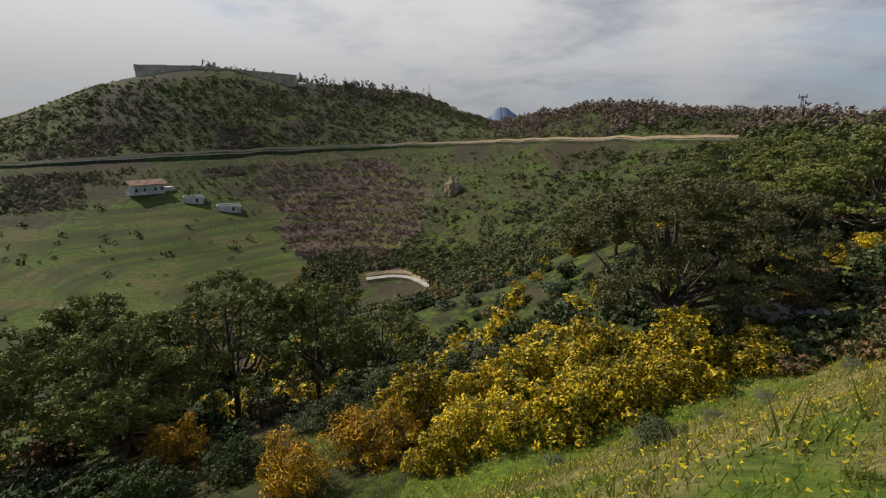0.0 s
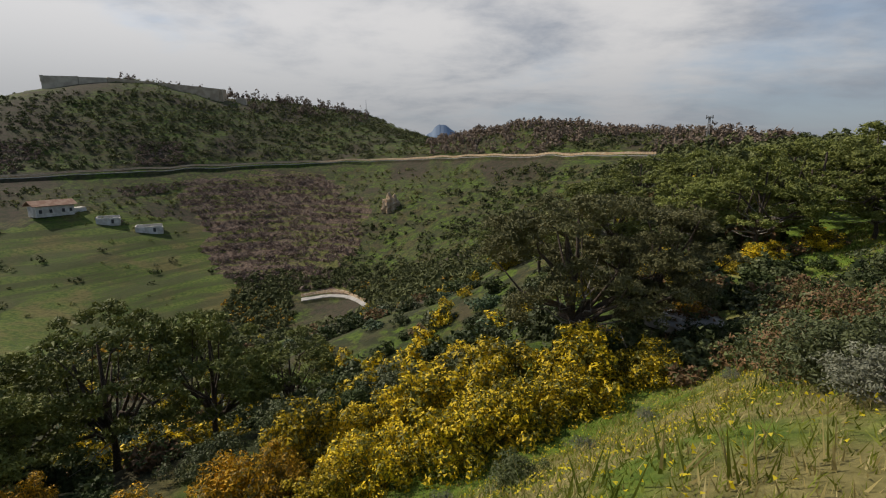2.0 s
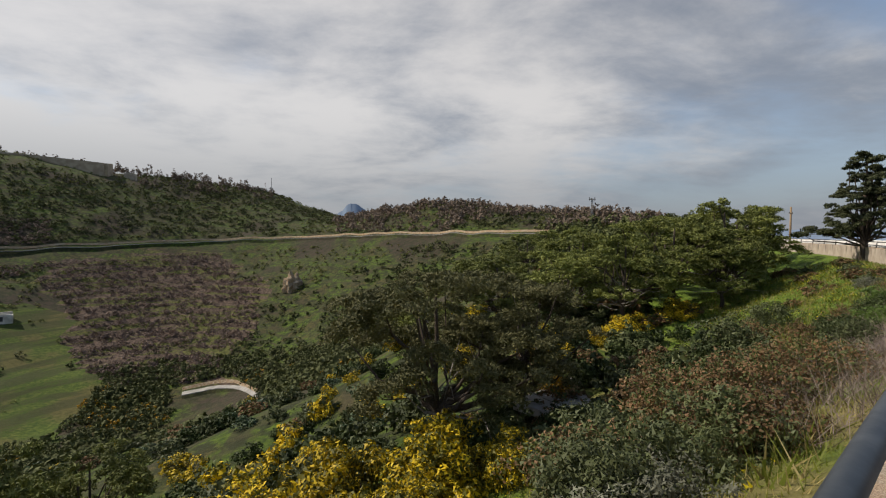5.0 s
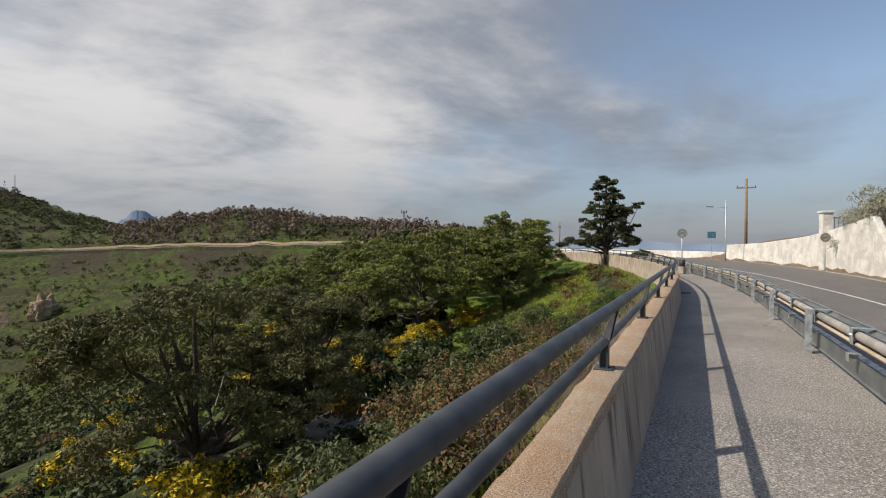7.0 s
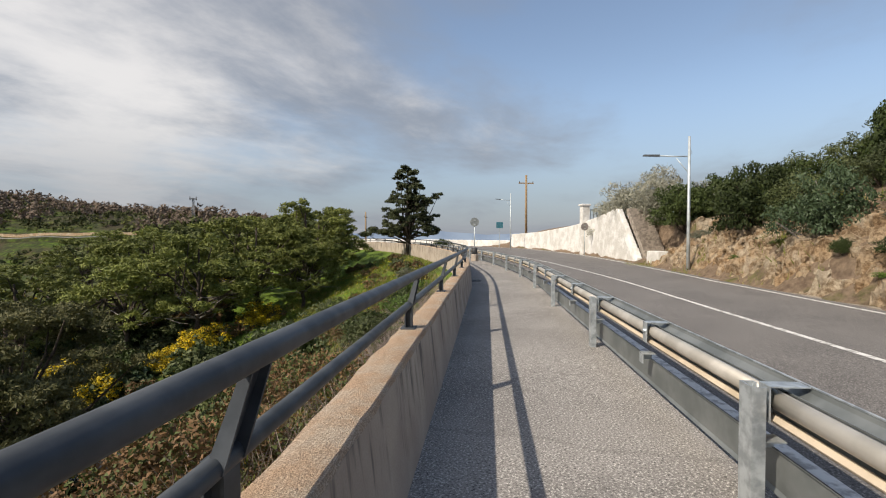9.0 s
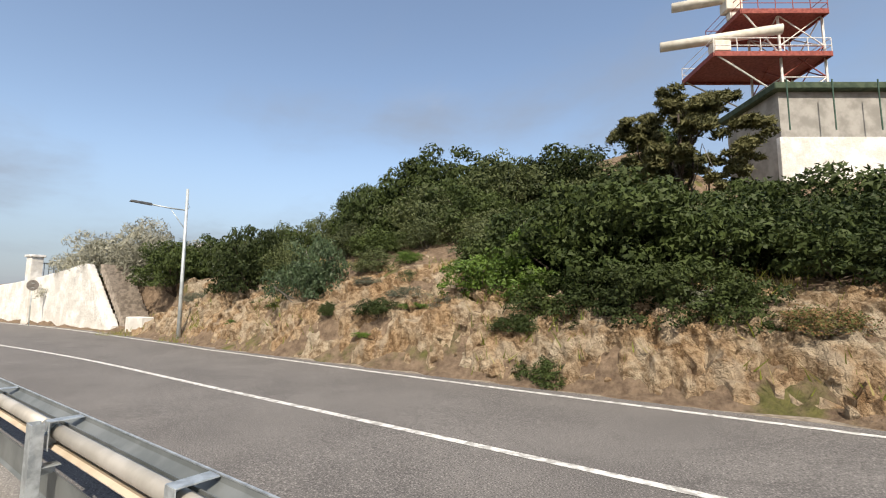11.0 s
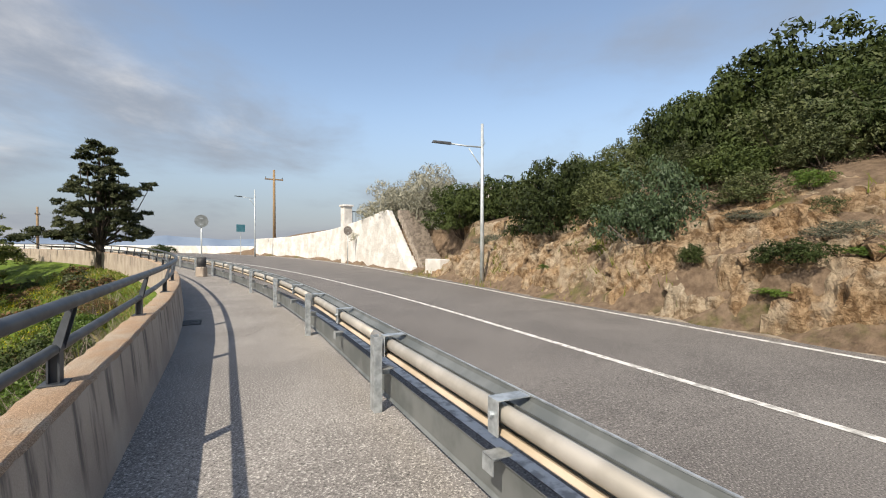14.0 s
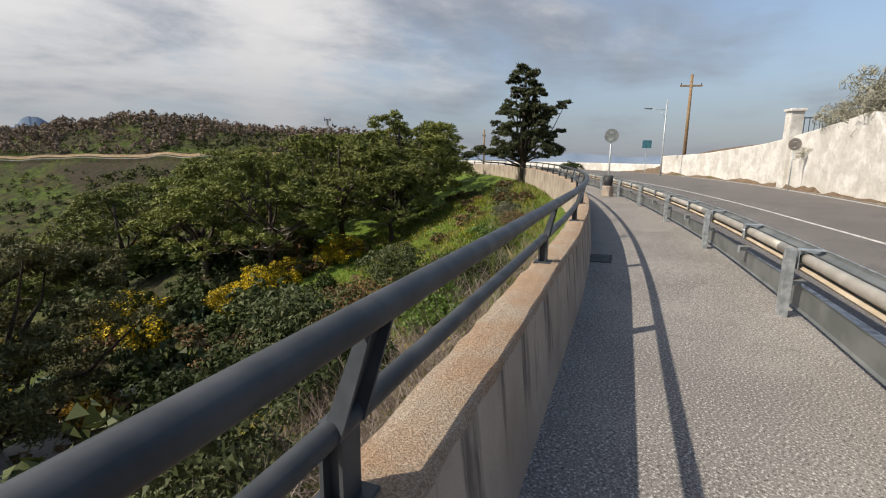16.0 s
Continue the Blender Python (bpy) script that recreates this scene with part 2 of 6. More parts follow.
def parapet_colour(w, p):
    stretched = w.add("ShaderNodeVectorMath", {0: p, 1: (5.0, 5.0, 0.35)}, operation="MULTIPLY").outputs[0]
    streak = w.ramp(w.noise(stretched, 1.0, 6.0, 0.65), 0.49, 0.64)
    s = w.add("ShaderNodeSeparateXYZ", {0: p})
    upper = w.ramp(w.math("ADD", s.outputs[2], w.math("MULTIPLY", w.noise(p, 1.2), 0.9)), 0.35, 0.90)
    plain = w.mix(w.ramp(w.noise(p, 1.3, 6.0), 0.3, 0.7), rgb(0.37, 0.305, 0.25), rgb(0.50, 0.43, 0.355))
    sand = w.mix(w.noise(p, 120.0, 2.0), rgb(0.7, 0.7, 0.7), rgb(1.15, 1.15, 1.15))
    return w.mix(0.8, w.mix(w.math("MULTIPLY", w.math("MULTIPLY", streak, upper), 0.85), plain, rgb(0.10, 0.088, 0.08)), w.mix(1.0, plain, sand, "MULTIPLY"), "DARKEN")


material("parapet_concrete", parapet_colour, 0.92, bump=lambda w, p: (w.noise(p, 60.0, 4.0), 0.35, 0.006))


def coping_colour(w, p):
    n = w.ramp(w.noise(p, 3.0, 7.0, 0.65), 0.35, 0.62)
    grit = w.noise(p, 130.0, 3.0, 0.7)
    base = w.mix(n, rgb(0.54, 0.455, 0.36), rgb(0.52, 0.37, 0.25))
    return w.mix(w.ramp(grit, 0.40, 0.62), w.mix(1.0, base, rgb(0.55, 0.52, 0.5), "MULTIPLY"), base)


material("coping_concrete", coping_colour, 0.95, bump=lambda w, p: (w.noise(p, 85.0, 5.0, 0.7), 1.0, 0.012))
material("rail_paint", two((0.030, 0.036, 0.044), (0.062, 0.070, 0.080), 6.0), lambda w, p: w.math("ADD", w.math("MULTIPLY", w.noise(p, 9.0), 0.25), 0.36), 0.0, bump=lambda w, p: (w.noise(p, 30.0), 0.15, 0.003), spec=0.38)
material("galvanised", two((0.33, 0.36, 0.38), (0.56, 0.60, 0.62), 12.0), 0.42, 0.55, bump=lambda w, p: (w.noise(p, 25.0), 0.1, 0.003))
material("beam_steel", two((0.40, 0.375, 0.33), (0.53, 0.50, 0.45), 3.0), 0.55, 0.35)
material("flange_steel", two((0.44, 0.36, 0.26), (0.56, 0.47, 0.36), 3.0), 0.7, 0.1)
material("screen_shade_steel", two((0.15, 0.165, 0.165), (0.23, 0.245, 0.245), 2.5), 0.5, 0.4)


def white_colour(w, p):
    a = w.ramp(w.noise(p, 0.9, 7.0, 0.68), 0.40, 0.60)
    s = w.add("ShaderNodeVectorMath", {0: p, 1: (2.2, 2.2, 0.3)}, operation="MULTIPLY").outputs[0]
    run = w.ramp(w.noise(s, 1.3, 6.0), 0.58, 0.75)
    c = w.mix(a, rgb(0.58, 0.56, 0.52), rgb(0.76, 0.745, 0.715))
    return w.mix(w.math("MULTIPLY", run, 0.45), c, rgb(0.52, 0.49, 0.44))


material("whitewash", white_colour, 0.9, bump=lambda w, p: (w.noise(p, 2.6, 7.0, 0.65), 0.8, 0.09))


def rock_colour(w, p):
    a = w.ramp(w.noise(p, 0.7, 6.0), 0.32, 0.62)
    b = w.ramp(w.noise(p, 6.0, 6.0, 0.7), 0.38, 0.62)
    c = w.mix(a, rgb(0.52, 0.43, 0.31), rgb(0.48, 0.335, 0.195))
    c = w.mix(b, w.mix(1.0, c, rgb(0.42, 0.36, 0.30), "MULTIPLY"), c)
    pale = w.ramp(w.noise(p, 1.7, 5.0), 0.50, 0.62)
    return w.mix(w.math("MULTIPLY", pale, 0.45), c, rgb(0.60, 0.52, 0.40))


def rock_relief(w, p):
    edge = w.add("ShaderNodeTexVoronoi", {"Vector": w.add("ShaderNodeVectorMath", {0: p, 1: w.add("ShaderNodeCombineXYZ", {0: w.noise(p, 3.0), 1: w.noise(p, 2.3), 2: w.noise(p, 4.1)}).outputs[0]}, operation="ADD").outputs[0], "Scale": 4.5}, feature="DISTANCE_TO_EDGE").outputs["Distance"]
    return w.math("ADD", w.math("MULTIPLY", w.ramp(edge, 0.0, 0.16), 0.22), w.noise(p, 9.0, 8.0, 0.75)), 1.0, 0.13


material("cut_rock", rock_colour, 0.95, bump=rock_relief)
material("gravel_verge", two((0.20, 0.165, 0.125), (0.36, 0.31, 0.25), 7.0), 0.95, bump=lambda w, p: (w.noise(p, 22.0, 6.0), 1.0, 0.04))
material("lamp_steel", two((0.40, 0.44, 0.45), (0.56, 0.60, 0.61), 3.0), 0.45, 0.4)
material("dark_metal", two((0.05, 0.055, 0.06), (0.10, 0.105, 0.11), 6.0), 0.5, 0.3)
material("sign_back", two((0.22, 0.235, 0.23), (0.32, 0.34, 0.33), 6.0), 0.5, 0.3)
material("sign_brown", two((0.16, 0.145, 0.13), (0.24, 0.215, 0.20), 6.0), 0.6)
material("sign_teal", two((0.05, 0.18, 0.23), (0.09, 0.24, 0.29), 5.0), 0.45)
material("pole_wood", two((0.20, 0.135, 0.075), (0.34, 0.24, 0.14), 8.0), 0.85, bump=lambda w, p: (w.noise(p, 30.0), 0.5, 0.01))
material("stair_stone", two((0.20, 0.17, 0.14), (0.36, 0.31, 0.26), 5.0), 0.9)
material("fort_stone", two((0.34, 0.26, 0.175), (0.48, 0.385, 0.27), 0.22), 0.95)
material("fort_dark", two((0.36, 0.30, 0.22), (0.50, 0.42, 0.31), 0.2), 0.95)
material("roof_tile", two((0.26, 0.15, 0.10), (0.36, 0.24, 0.17), 0.6), 0.9)
material("ruin_wall", two((0.42, 0.39, 0.34), (0.62, 0.59, 0.54), 0.5), 0.9)
material("far_road", two((0.26, 0.25, 0.23), (0.36, 0.345, 0.32), 0.4), 0.9)
material("red_paint", two((0.20, 0.045, 0.035), (0.32, 0.085, 0.065), 5.0), 0.6)
material("white_paint", two((0.62, 0.60, 0.57), (0.80, 0.78, 0.75), 4.0), 0.55)
material("cream_paint", two((0.58, 0.54, 0.46), (0.72, 0.68, 0.60), 2.0), 0.5)
material("hut_render", two((0.24, 0.23, 0.21), (0.36, 0.345, 0.32), 1.2), 0.9)
material("hut_roof", two((0.035, 0.055, 0.035), (0.07, 0.095, 0.06), 3.0), 0.8)
material("fence_green", two((0.03, 0.07, 0.05), (0.05, 0.10, 0.075), 4.0), 0.6)
material("sea", two((0.075, 0.115, 0.165), (0.10, 0.145, 0.195), 0.004), 0.7, spec=0.05)
# aerial haze over the far ranges, mixed straight into their colour
material("haze_blue", two((0.17, 0.22, 0.30), (0.21, 0.265, 0.345), 0.004), 1.0, spec=0.0)
material("mast_grey", two((0.20, 0.20, 0.20), (0.30, 0.30, 0.30), 1.0), 0.6)
material("bin_dark", two((0.03, 0.03, 0.032), (0.06, 0.06, 0.062), 6.0), 0.6)
material("grate_iron", two((0.03, 0.03, 0.03), (0.07, 0.065, 0.06), 20.0), 0.7, 0.4)

# ---- building helpers ----
def mesh_of(name, verts, faces, smooth=False):
    me = bpy.data.meshes.new(name)
    me.from_pydata([tuple(v) for v in verts], [], [tuple(f) for f in faces])
    if smooth:
        me.shade_smooth()
    me.update()
    return me


def quads_mesh(name, q):
    """A mesh of separate quads (n, 4, 3) or triangles (n, 3, 3)."""
    n, k = q.shape[0], q.shape[1]
    me = bpy.data.meshes.new(name)
    me.vertices.add(n * k)
    me.vertices.foreach_set("co", np.ascontiguousarray(q, dtype=np.float32).ravel())
    me.loops.add(n * k)
    me.loops.foreach_set("vertex_index", np.arange(n * k, dtype=np.int32))
    me.polygons.add(n)
    me.polygons.foreach_set("loop_start", np.arange(0, n * k, k, dtype=np.int32))
    me.update(calc_edges=True)
    return me


def put(name, me, mat, parent=None, label="", m=None):
    """Links a mesh as one object, under a thing where one is given."""
    if mat and not me.materials:
        me.materials.append(MATS[mat])
    ob = new(name, me)
    if m is not None:
        ob.matrix_basis = m
    if parent is not None:
        ob.parent = parent
    if label:
        tagged(ob, label)
    return ob


def thing(name, at, label, category, group="", rz=0.0):
    ob = new(name)
    ob.matrix_basis = pose(*at, 0, 0, rz)
    return tagged(ob, label, category, group)


class Solid:
    """Gathers boxes, tubes and prisms into one mesh."""

    def __init__(self):
        self.v, self.f = [], []

    def raw(self, verts, faces):
        k = len(self.v)
        self.v += [tuple(v) for v in verts]
        self.f += [tuple(i + k for i in f) for f in faces]
        return self

    def box(self, c, size, m=None, bevel=0.0):
        hx, hy, hz = (s / 2 for s in size)
        b = min(bevel, hx * 0.9, hy * 0.9, hz * 0.9)
        vs, fs = [], []
        if b <= 0:
            vs = [(sx * hx, sy * hy, sz * hz) for sz in (-1, 1) for sy in (-1, 1) for sx in (-1, 1)]
            fs = [(0, 2, 3, 1), (4, 5, 7, 6), (0, 1, 5, 4), (2, 6, 7, 3), (0, 4, 6, 2), (1, 3, 7, 5)]
        else:
            bm = bmesh.new()
            bmesh.ops.create_cube(bm, size=1.0, matrix=Matrix.Diagonal((2 * hx, 2 * hy, 2 * hz, 1)))
            bmesh.ops.bevel(bm, geom=bm.edges[:], offset=b, segments=1, affect="EDGES")
            bm.verts.index_update()
            vs = [v.co[:] for v in bm.verts]
            fs = [[v.index for v in f.verts] for f in bm.faces]
            bm.free()
        t = Matrix.Translation(c) @ (m if m is not None else Matrix())
        return self.raw([t @ Vector(v) for v in vs], fs)

    def tube(self, pts, r, n=8, r1=None, caps=True):
        pts = [Vector(p) for p in pts]
        r1 = r if r1 is None else r1
        rings = []
        for i, p in enumerate(pts):
            d = (pts[min(i + 1, len(pts) - 1)] - pts[max(i - 1, 0)]).normalized()
            a = d.cross(Vector((0, 0, 1)) if abs(d.z) < 0.95 else Vector((1, 0, 0))).normalized()
            b = d.cross(a)
            rr = r + (r1 - r) * i / max(1, len(pts) - 1)
            rings.append([p + (a * math.cos(2 * math.pi * j / n) + b * math.sin(2 * math.pi * j / n)) * rr for j in range(n)])
        fs = [(i * n + j, i * n + (j + 1) % n, (i + 1) * n + (j + 1) % n, (i + 1) * n + j) for i in range(len(pts) - 1) for j in range(n)]
        if caps:
            fs += [tuple(range(n))[::-1], tuple((len(pts) - 1) * n + j for j in range(n))]
        return self.raw([v for ring in rings for v in ring], fs)

    def disc(self, c, normal, r, depth, n=28):
        d = Vector(normal).normalized() * depth / 2
        return self.tube([Vector(c) - d, Vector(c) + d], r, n)

    def mesh(self, name, smooth=False):
        me = mesh_of(name, self.v, self.f)
        if smooth:
            me.shade_smooth()
        bm = bmesh.new()
        bm.from_mesh(me)
        bmesh.ops.recalc_face_normals(bm, faces=bm.faces[:])
        bm.to_mesh(me)
        bm.free()
        return me


# ---- the line of the road ----
# s runs along the guardrail; offsets are metres to the valley side
S0, S1, DS = -80.0, 130.0, 0.5
S = np.arange(S0, S1 + DS, DS)


def heading(s):
    back = 0.35 * np.clip(-s - 3, 0, 5) - 0.35 * np.clip(-s - 9, 0, 5)
    return 29.3 + back + 0.6 * np.clip(s - 11, 0, 38) + 1.0 * np.clip(s - 49, 0, 26)


_th = np.radians(heading(S))
_i0 = int(round(-S0 / DS))
RX = np.concatenate([[0], np.cumsum(np.cos((_th[1:] + _th[:-1]) / 2) * DS)])
RY = np.concatenate([[0], np.cumsum(np.sin((_th[1:] + _th[:-1]) / 2) * DS)])
RX, RY = RX - RX[_i0] + 14.17, RY - RY[_i0] + 3.88


def ground_z(s):
    """The walkway falls a little towards the bend."""
    return np.interp(s, (-30, -14, -4, 8, 20, 40, 130), (0.05, 0.05, 0.02, -0.03, -0.05, 0.1, 0.5))


def road(s, off, z=0.0):
    if off > -1.0:
        # the walkway and its barriers swing out a little more than the road
        off = off + float(np.interp(s, (11, 15, 18.7, 22.8, 28.4, 32.7, 45, 100), (0, 0.08, 0.2, 0.36, 0.6, 0.8, 1.0, 1.0)))
    x, y, th = np.interp(s, S, RX), np.interp(s, S, RY), math.radians(float(heading(s)))
    return Vector((x - math.sin(th) * off, y + math.cos(th) * off, z + float(ground_z(s))))


def far_off(s):
    """Offset of the road's far edge line, which swings away from the guardrail."""
    return -np.interp(s, (-80, 4, 14, 22, 30, 40, 52, 70, 130), (6.2, 6.25, 6.4, 7.3, 8.4, 9.9, 11.6, 12.5, 12.5))


def nearest(x, y):
    """For arrays of places: s and the offset from the guardrail's line."""
    x, y = np.asarray(x, float).ravel(), np.asarray(y, float).ravel()
    s, o = np.empty_like(x), np.empty_like(x)
    for a in range(0, len(x), 20000):
        dx, dy = x[a:a + 20000, None] - RX[None, ::2], y[a:a + 20000, None] - RY[None, ::2]
        k = np.argmin(dx * dx + dy * dy, axis=1)
        r = np.arange(len(k))
        th = np.radians(heading(S[::2][k]))
        s[a:a + 20000] = S[::2][k] + dx[r, k] * np.cos(th) + dy[r, k] * np.sin(th)
        o[a:a + 20000] = -dx[r, k] * np.sin(th) + dy[r, k] * np.cos(th)
    return s, o


def ribbon(name, s_from, s_to, o_in, o_out, z, mat, step=1.0, crown=None, cross=1):
    """A strip of paving along the road between two offsets (numbers or functions of s)."""
    ss = np.arange(s_from, s_to + 1e-6, step)
    vs, fs = [], []
    for s in ss:
        a = o_in(s) if callable(o_in) else o_in
        b = o_out(s) if callable(o_out) else o_out
        for j in range(cross + 1):
            o = a + (b - a) * j / cross
            vs.append(road(s, o, z + (crown(o) if crown else 0)))
    k = cross + 1
    for i in range(len(ss) - 1):
        for j in range(cross):
            fs.append((i * k + j, (i + 1) * k + j, (i + 1) * k + j + 1, i * k + j + 1))
    return put(name, mesh_of(name, vs, fs), mat)


def swept(name, s_from, s_to, section, mat, parent=None, step=1.0, closed=True, smooth=False, label=""):
    """Sweeps a section of (offset, z) along the road."""
    ss = np.linspace(s_from, s_to, max(2, int(round((s_to - s_from) / step)) + 1))
    n = len(section)
    vs = [road(s, o, z) for s in ss for o, z in section]
    fs = []
    for i in range(len(ss) - 1):
        for j in range(n if closed else n - 1):
            j1 = (j + 1) % n
            fs.append((i * n + j, (i + 1) * n + j, (i + 1) * n + j1, i * n + j1))
    if closed:
        fs += [tuple(range(n)), tuple(range((len(ss) - 1) * n, len(ss) * n))[::-1]]
    me = mesh_of(name, vs, fs, smooth)
    return put(name, me, mat, parent, label)


# ---- terrain: broad swells over the valley, cut by the road's bench ----
SWELL_X = (-560, -400, -270, -160, -60, 40, 140, 260, 420)
SWELL_Y = (40, 130, 220, 310, 400, 520, 700)
SWELLS = ((1, -24, -23, 4, 11, 23, 13, 6, 3),
          (19, 3, 5, 12, -29, 10, 14, 16, 4),
          (28, 1, -1, -1, -6, 2, 22, 14, 2),
          (16, 12, 36, 0, -4, 22, 14, -8, 5),
          (0, 10, 38, 6, 4, 19, 15, 14, 4),
          (35, 3, 2, 34, 37, -11, -21, 24, 19),
          (89, 38, 24, 5, -1, 14, 31, 12, -6))


def swell(x, y):
    z = np.full(x.shape, -45.0)
    # the wooded knoll, the ridge to its side and the crown of the fort's hill
    for cx, cy, a, w in ((72, 300, 7.0, 30), (40, 330, 4.0, 30), (108, 268, 1.5, 30), (-240, 395, 6.0, 60), (-130, 470, 9.0, 50), (-90, 505, 8.0, 40)):
        z += a * np.exp(-((x - cx) ** 2 + (y - cy) ** 2) / (2 * w * w))
    for cy, row in zip(SWELL_Y, SWELLS):
        w = 75 if cy < 250 else 85 if cy < 450 else 130
        for cx, a in zip(SWELL_X, row):
            z += a * np.exp(-((x - cx) ** 2 + (y - cy) ** 2) / (2 * w * w))
    return z


def ripple(x, y, k, seed):
    """Cheap smooth noise from crossed waves, about -1 to 1."""
    r = np.random.RandomState(seed)
    z = np.zeros_like(x)
    for i in range(7):
        a, f, p = r.uniform(0, 6.283), k * r.uniform(0.6, 1.9), r.uniform(0, 6.283)
        z += np.sin((x * math.cos(a) + y * math.sin(a)) * f + p + 1.3 * np.sin((x * math.sin(a) - y * math.cos(a)) * f * 0.6 + p * 2))
    return z / 3.2


def smooth(v, a, b):
    t = np.clip((v - a) / (b - a), 0, 1)
    return t * t * (3 - 2 * t)


def wall_top(s):
    """Height of the white wall that holds back the hill."""
    return np.interp(s, (24.6, 27.95, 28.4, 30.4, 37.6, 46.3, 53.5), (0.25, 3.35, 3.42, 3.15, 2.45, 1.95, 1.75))


def land(x, y):
    """Height of the ground sheet."""
    x, y = np.asarray(x, float), np.asarray(y, float)
    shape = x.shape
    x, y = x.ravel(), y.ravel()
    s, o = nearest(x, y)
    gz = ground_z(s)
    k = np.interp(s, (-60, 0, 12, 26, 45, 60, 90), (1.15, 1.0, 0.85, 0.62, 0.45, 0.4, 0.4))
    bank = np.interp(o, (2.2, 5.0, 13.7, 21, 30, 60), (-0.55, -1.9, -9.6, -11.8, -14.0, -30.0)) * k + 0.16 * ripple(x, y, 0.9, 3) * smooth(o, 3, 7)
    hills = swell(x, y) + ripple(x, y, 0.045, 5) * 1.6 + ripple(x, y, 0.16, 8) * 0.5
    z_valley = bank + (hills - bank) * smooth(o, 24, 62)
    away = smooth(np.hypot(x - 12, y - 5), 88, 112) * smooth(y - x * 1.02, -8, 14)
    e = -far_off(s) + 0.75
    up = -o - e
    rise = np.interp(up, (0, 0.3, 0.7, 1.6, 2.6, 4.3, 6, 10, 16, 22, 30, 37, 45, 120), (0.0, 0.5, 1.2, 1.85, 2.45, 2.95, 3.4, 4.5, 5.8, 7.2, 10.0, 11.2, 11.0, 4.0))
    keep = np.interp(s, (-60, 2, 8, 15, 20, 27, 46, 60, 80), (0.95, 0.95, 1.3, 1.35, 1.05, 0.6, 0.5, 0.3, 0.2))
    low = np.minimum(rise, 2.0)
    z_hill = (low + (rise - low) * keep) * np.where(up < 2.2, np.interp(s, (18, 22.5, 29, 31), (1, 0.35, 0.35, 1)), 1.0) * np.interp(s, (3, 9), (0.74, 1.0))
    z_hill = np.where((s > 27.9) & (s < 53.5) & (up > 1.3), np.maximum(z_hill, wall_top(s) - 0.35), z_hill)
    fall = smooth(s, 50, 62)
    z_hill = z_hill * (1 - fall) - fall * np.clip(up - 1.0, 0, 200) * 0.4
    z_hill = z_hill + (1 - fall) * smooth(up, 2, 6) * 0.25 * ripple(x, y, 0.5, 11)
    z_hill = z_hill + 2.6 * np.exp(-((x - 31.0) ** 2 + (y + 28.5) ** 2) / (2 * 6.5 ** 2))
    z_hill = np.where(up > 45, z_hill - smooth(up, 45, 400) * 70, z_hill)
    z = np.where(o > 2.2, z_valley + gz, np.where(up > 0, z_hill + gz, gz - 0.06))
    past = smooth(s, 84, 128) * (o < 2.2)
    z = z - past * smooth(np.abs(o), 0, 60) * 25 - smooth(x, 110, 420) * smooth(110 - y, -60, 60) * 70
    z = z + (hills - z) * away
    return z.reshape(shape)


def beyond(x, y, o, least):
    """Whether places lie on the valley's side, at least so far from the road."""
    return (o > least) | ((np.hypot(x - 12, y - 5) > 88) & (y - x * 1.02 > 0))


def land_at(x, y):
    return float(land(np.array([x]), np.array([y]))[0])

# ---- ground sheet, sea, distance ----
def axis(lo, hi, mid, fine, grow):
    out, d, p = [mid], fine, mid
    while p < hi:
        d = fine if p - mid < 45 else d * grow
        p += d
        out.append(p)
    d, p, low = fine, mid, []
    while p > lo:
        d = fine if mid - p < 45 else d * grow
        p -= d
        low.append(p)
    return np.array(low[::-1] + out)


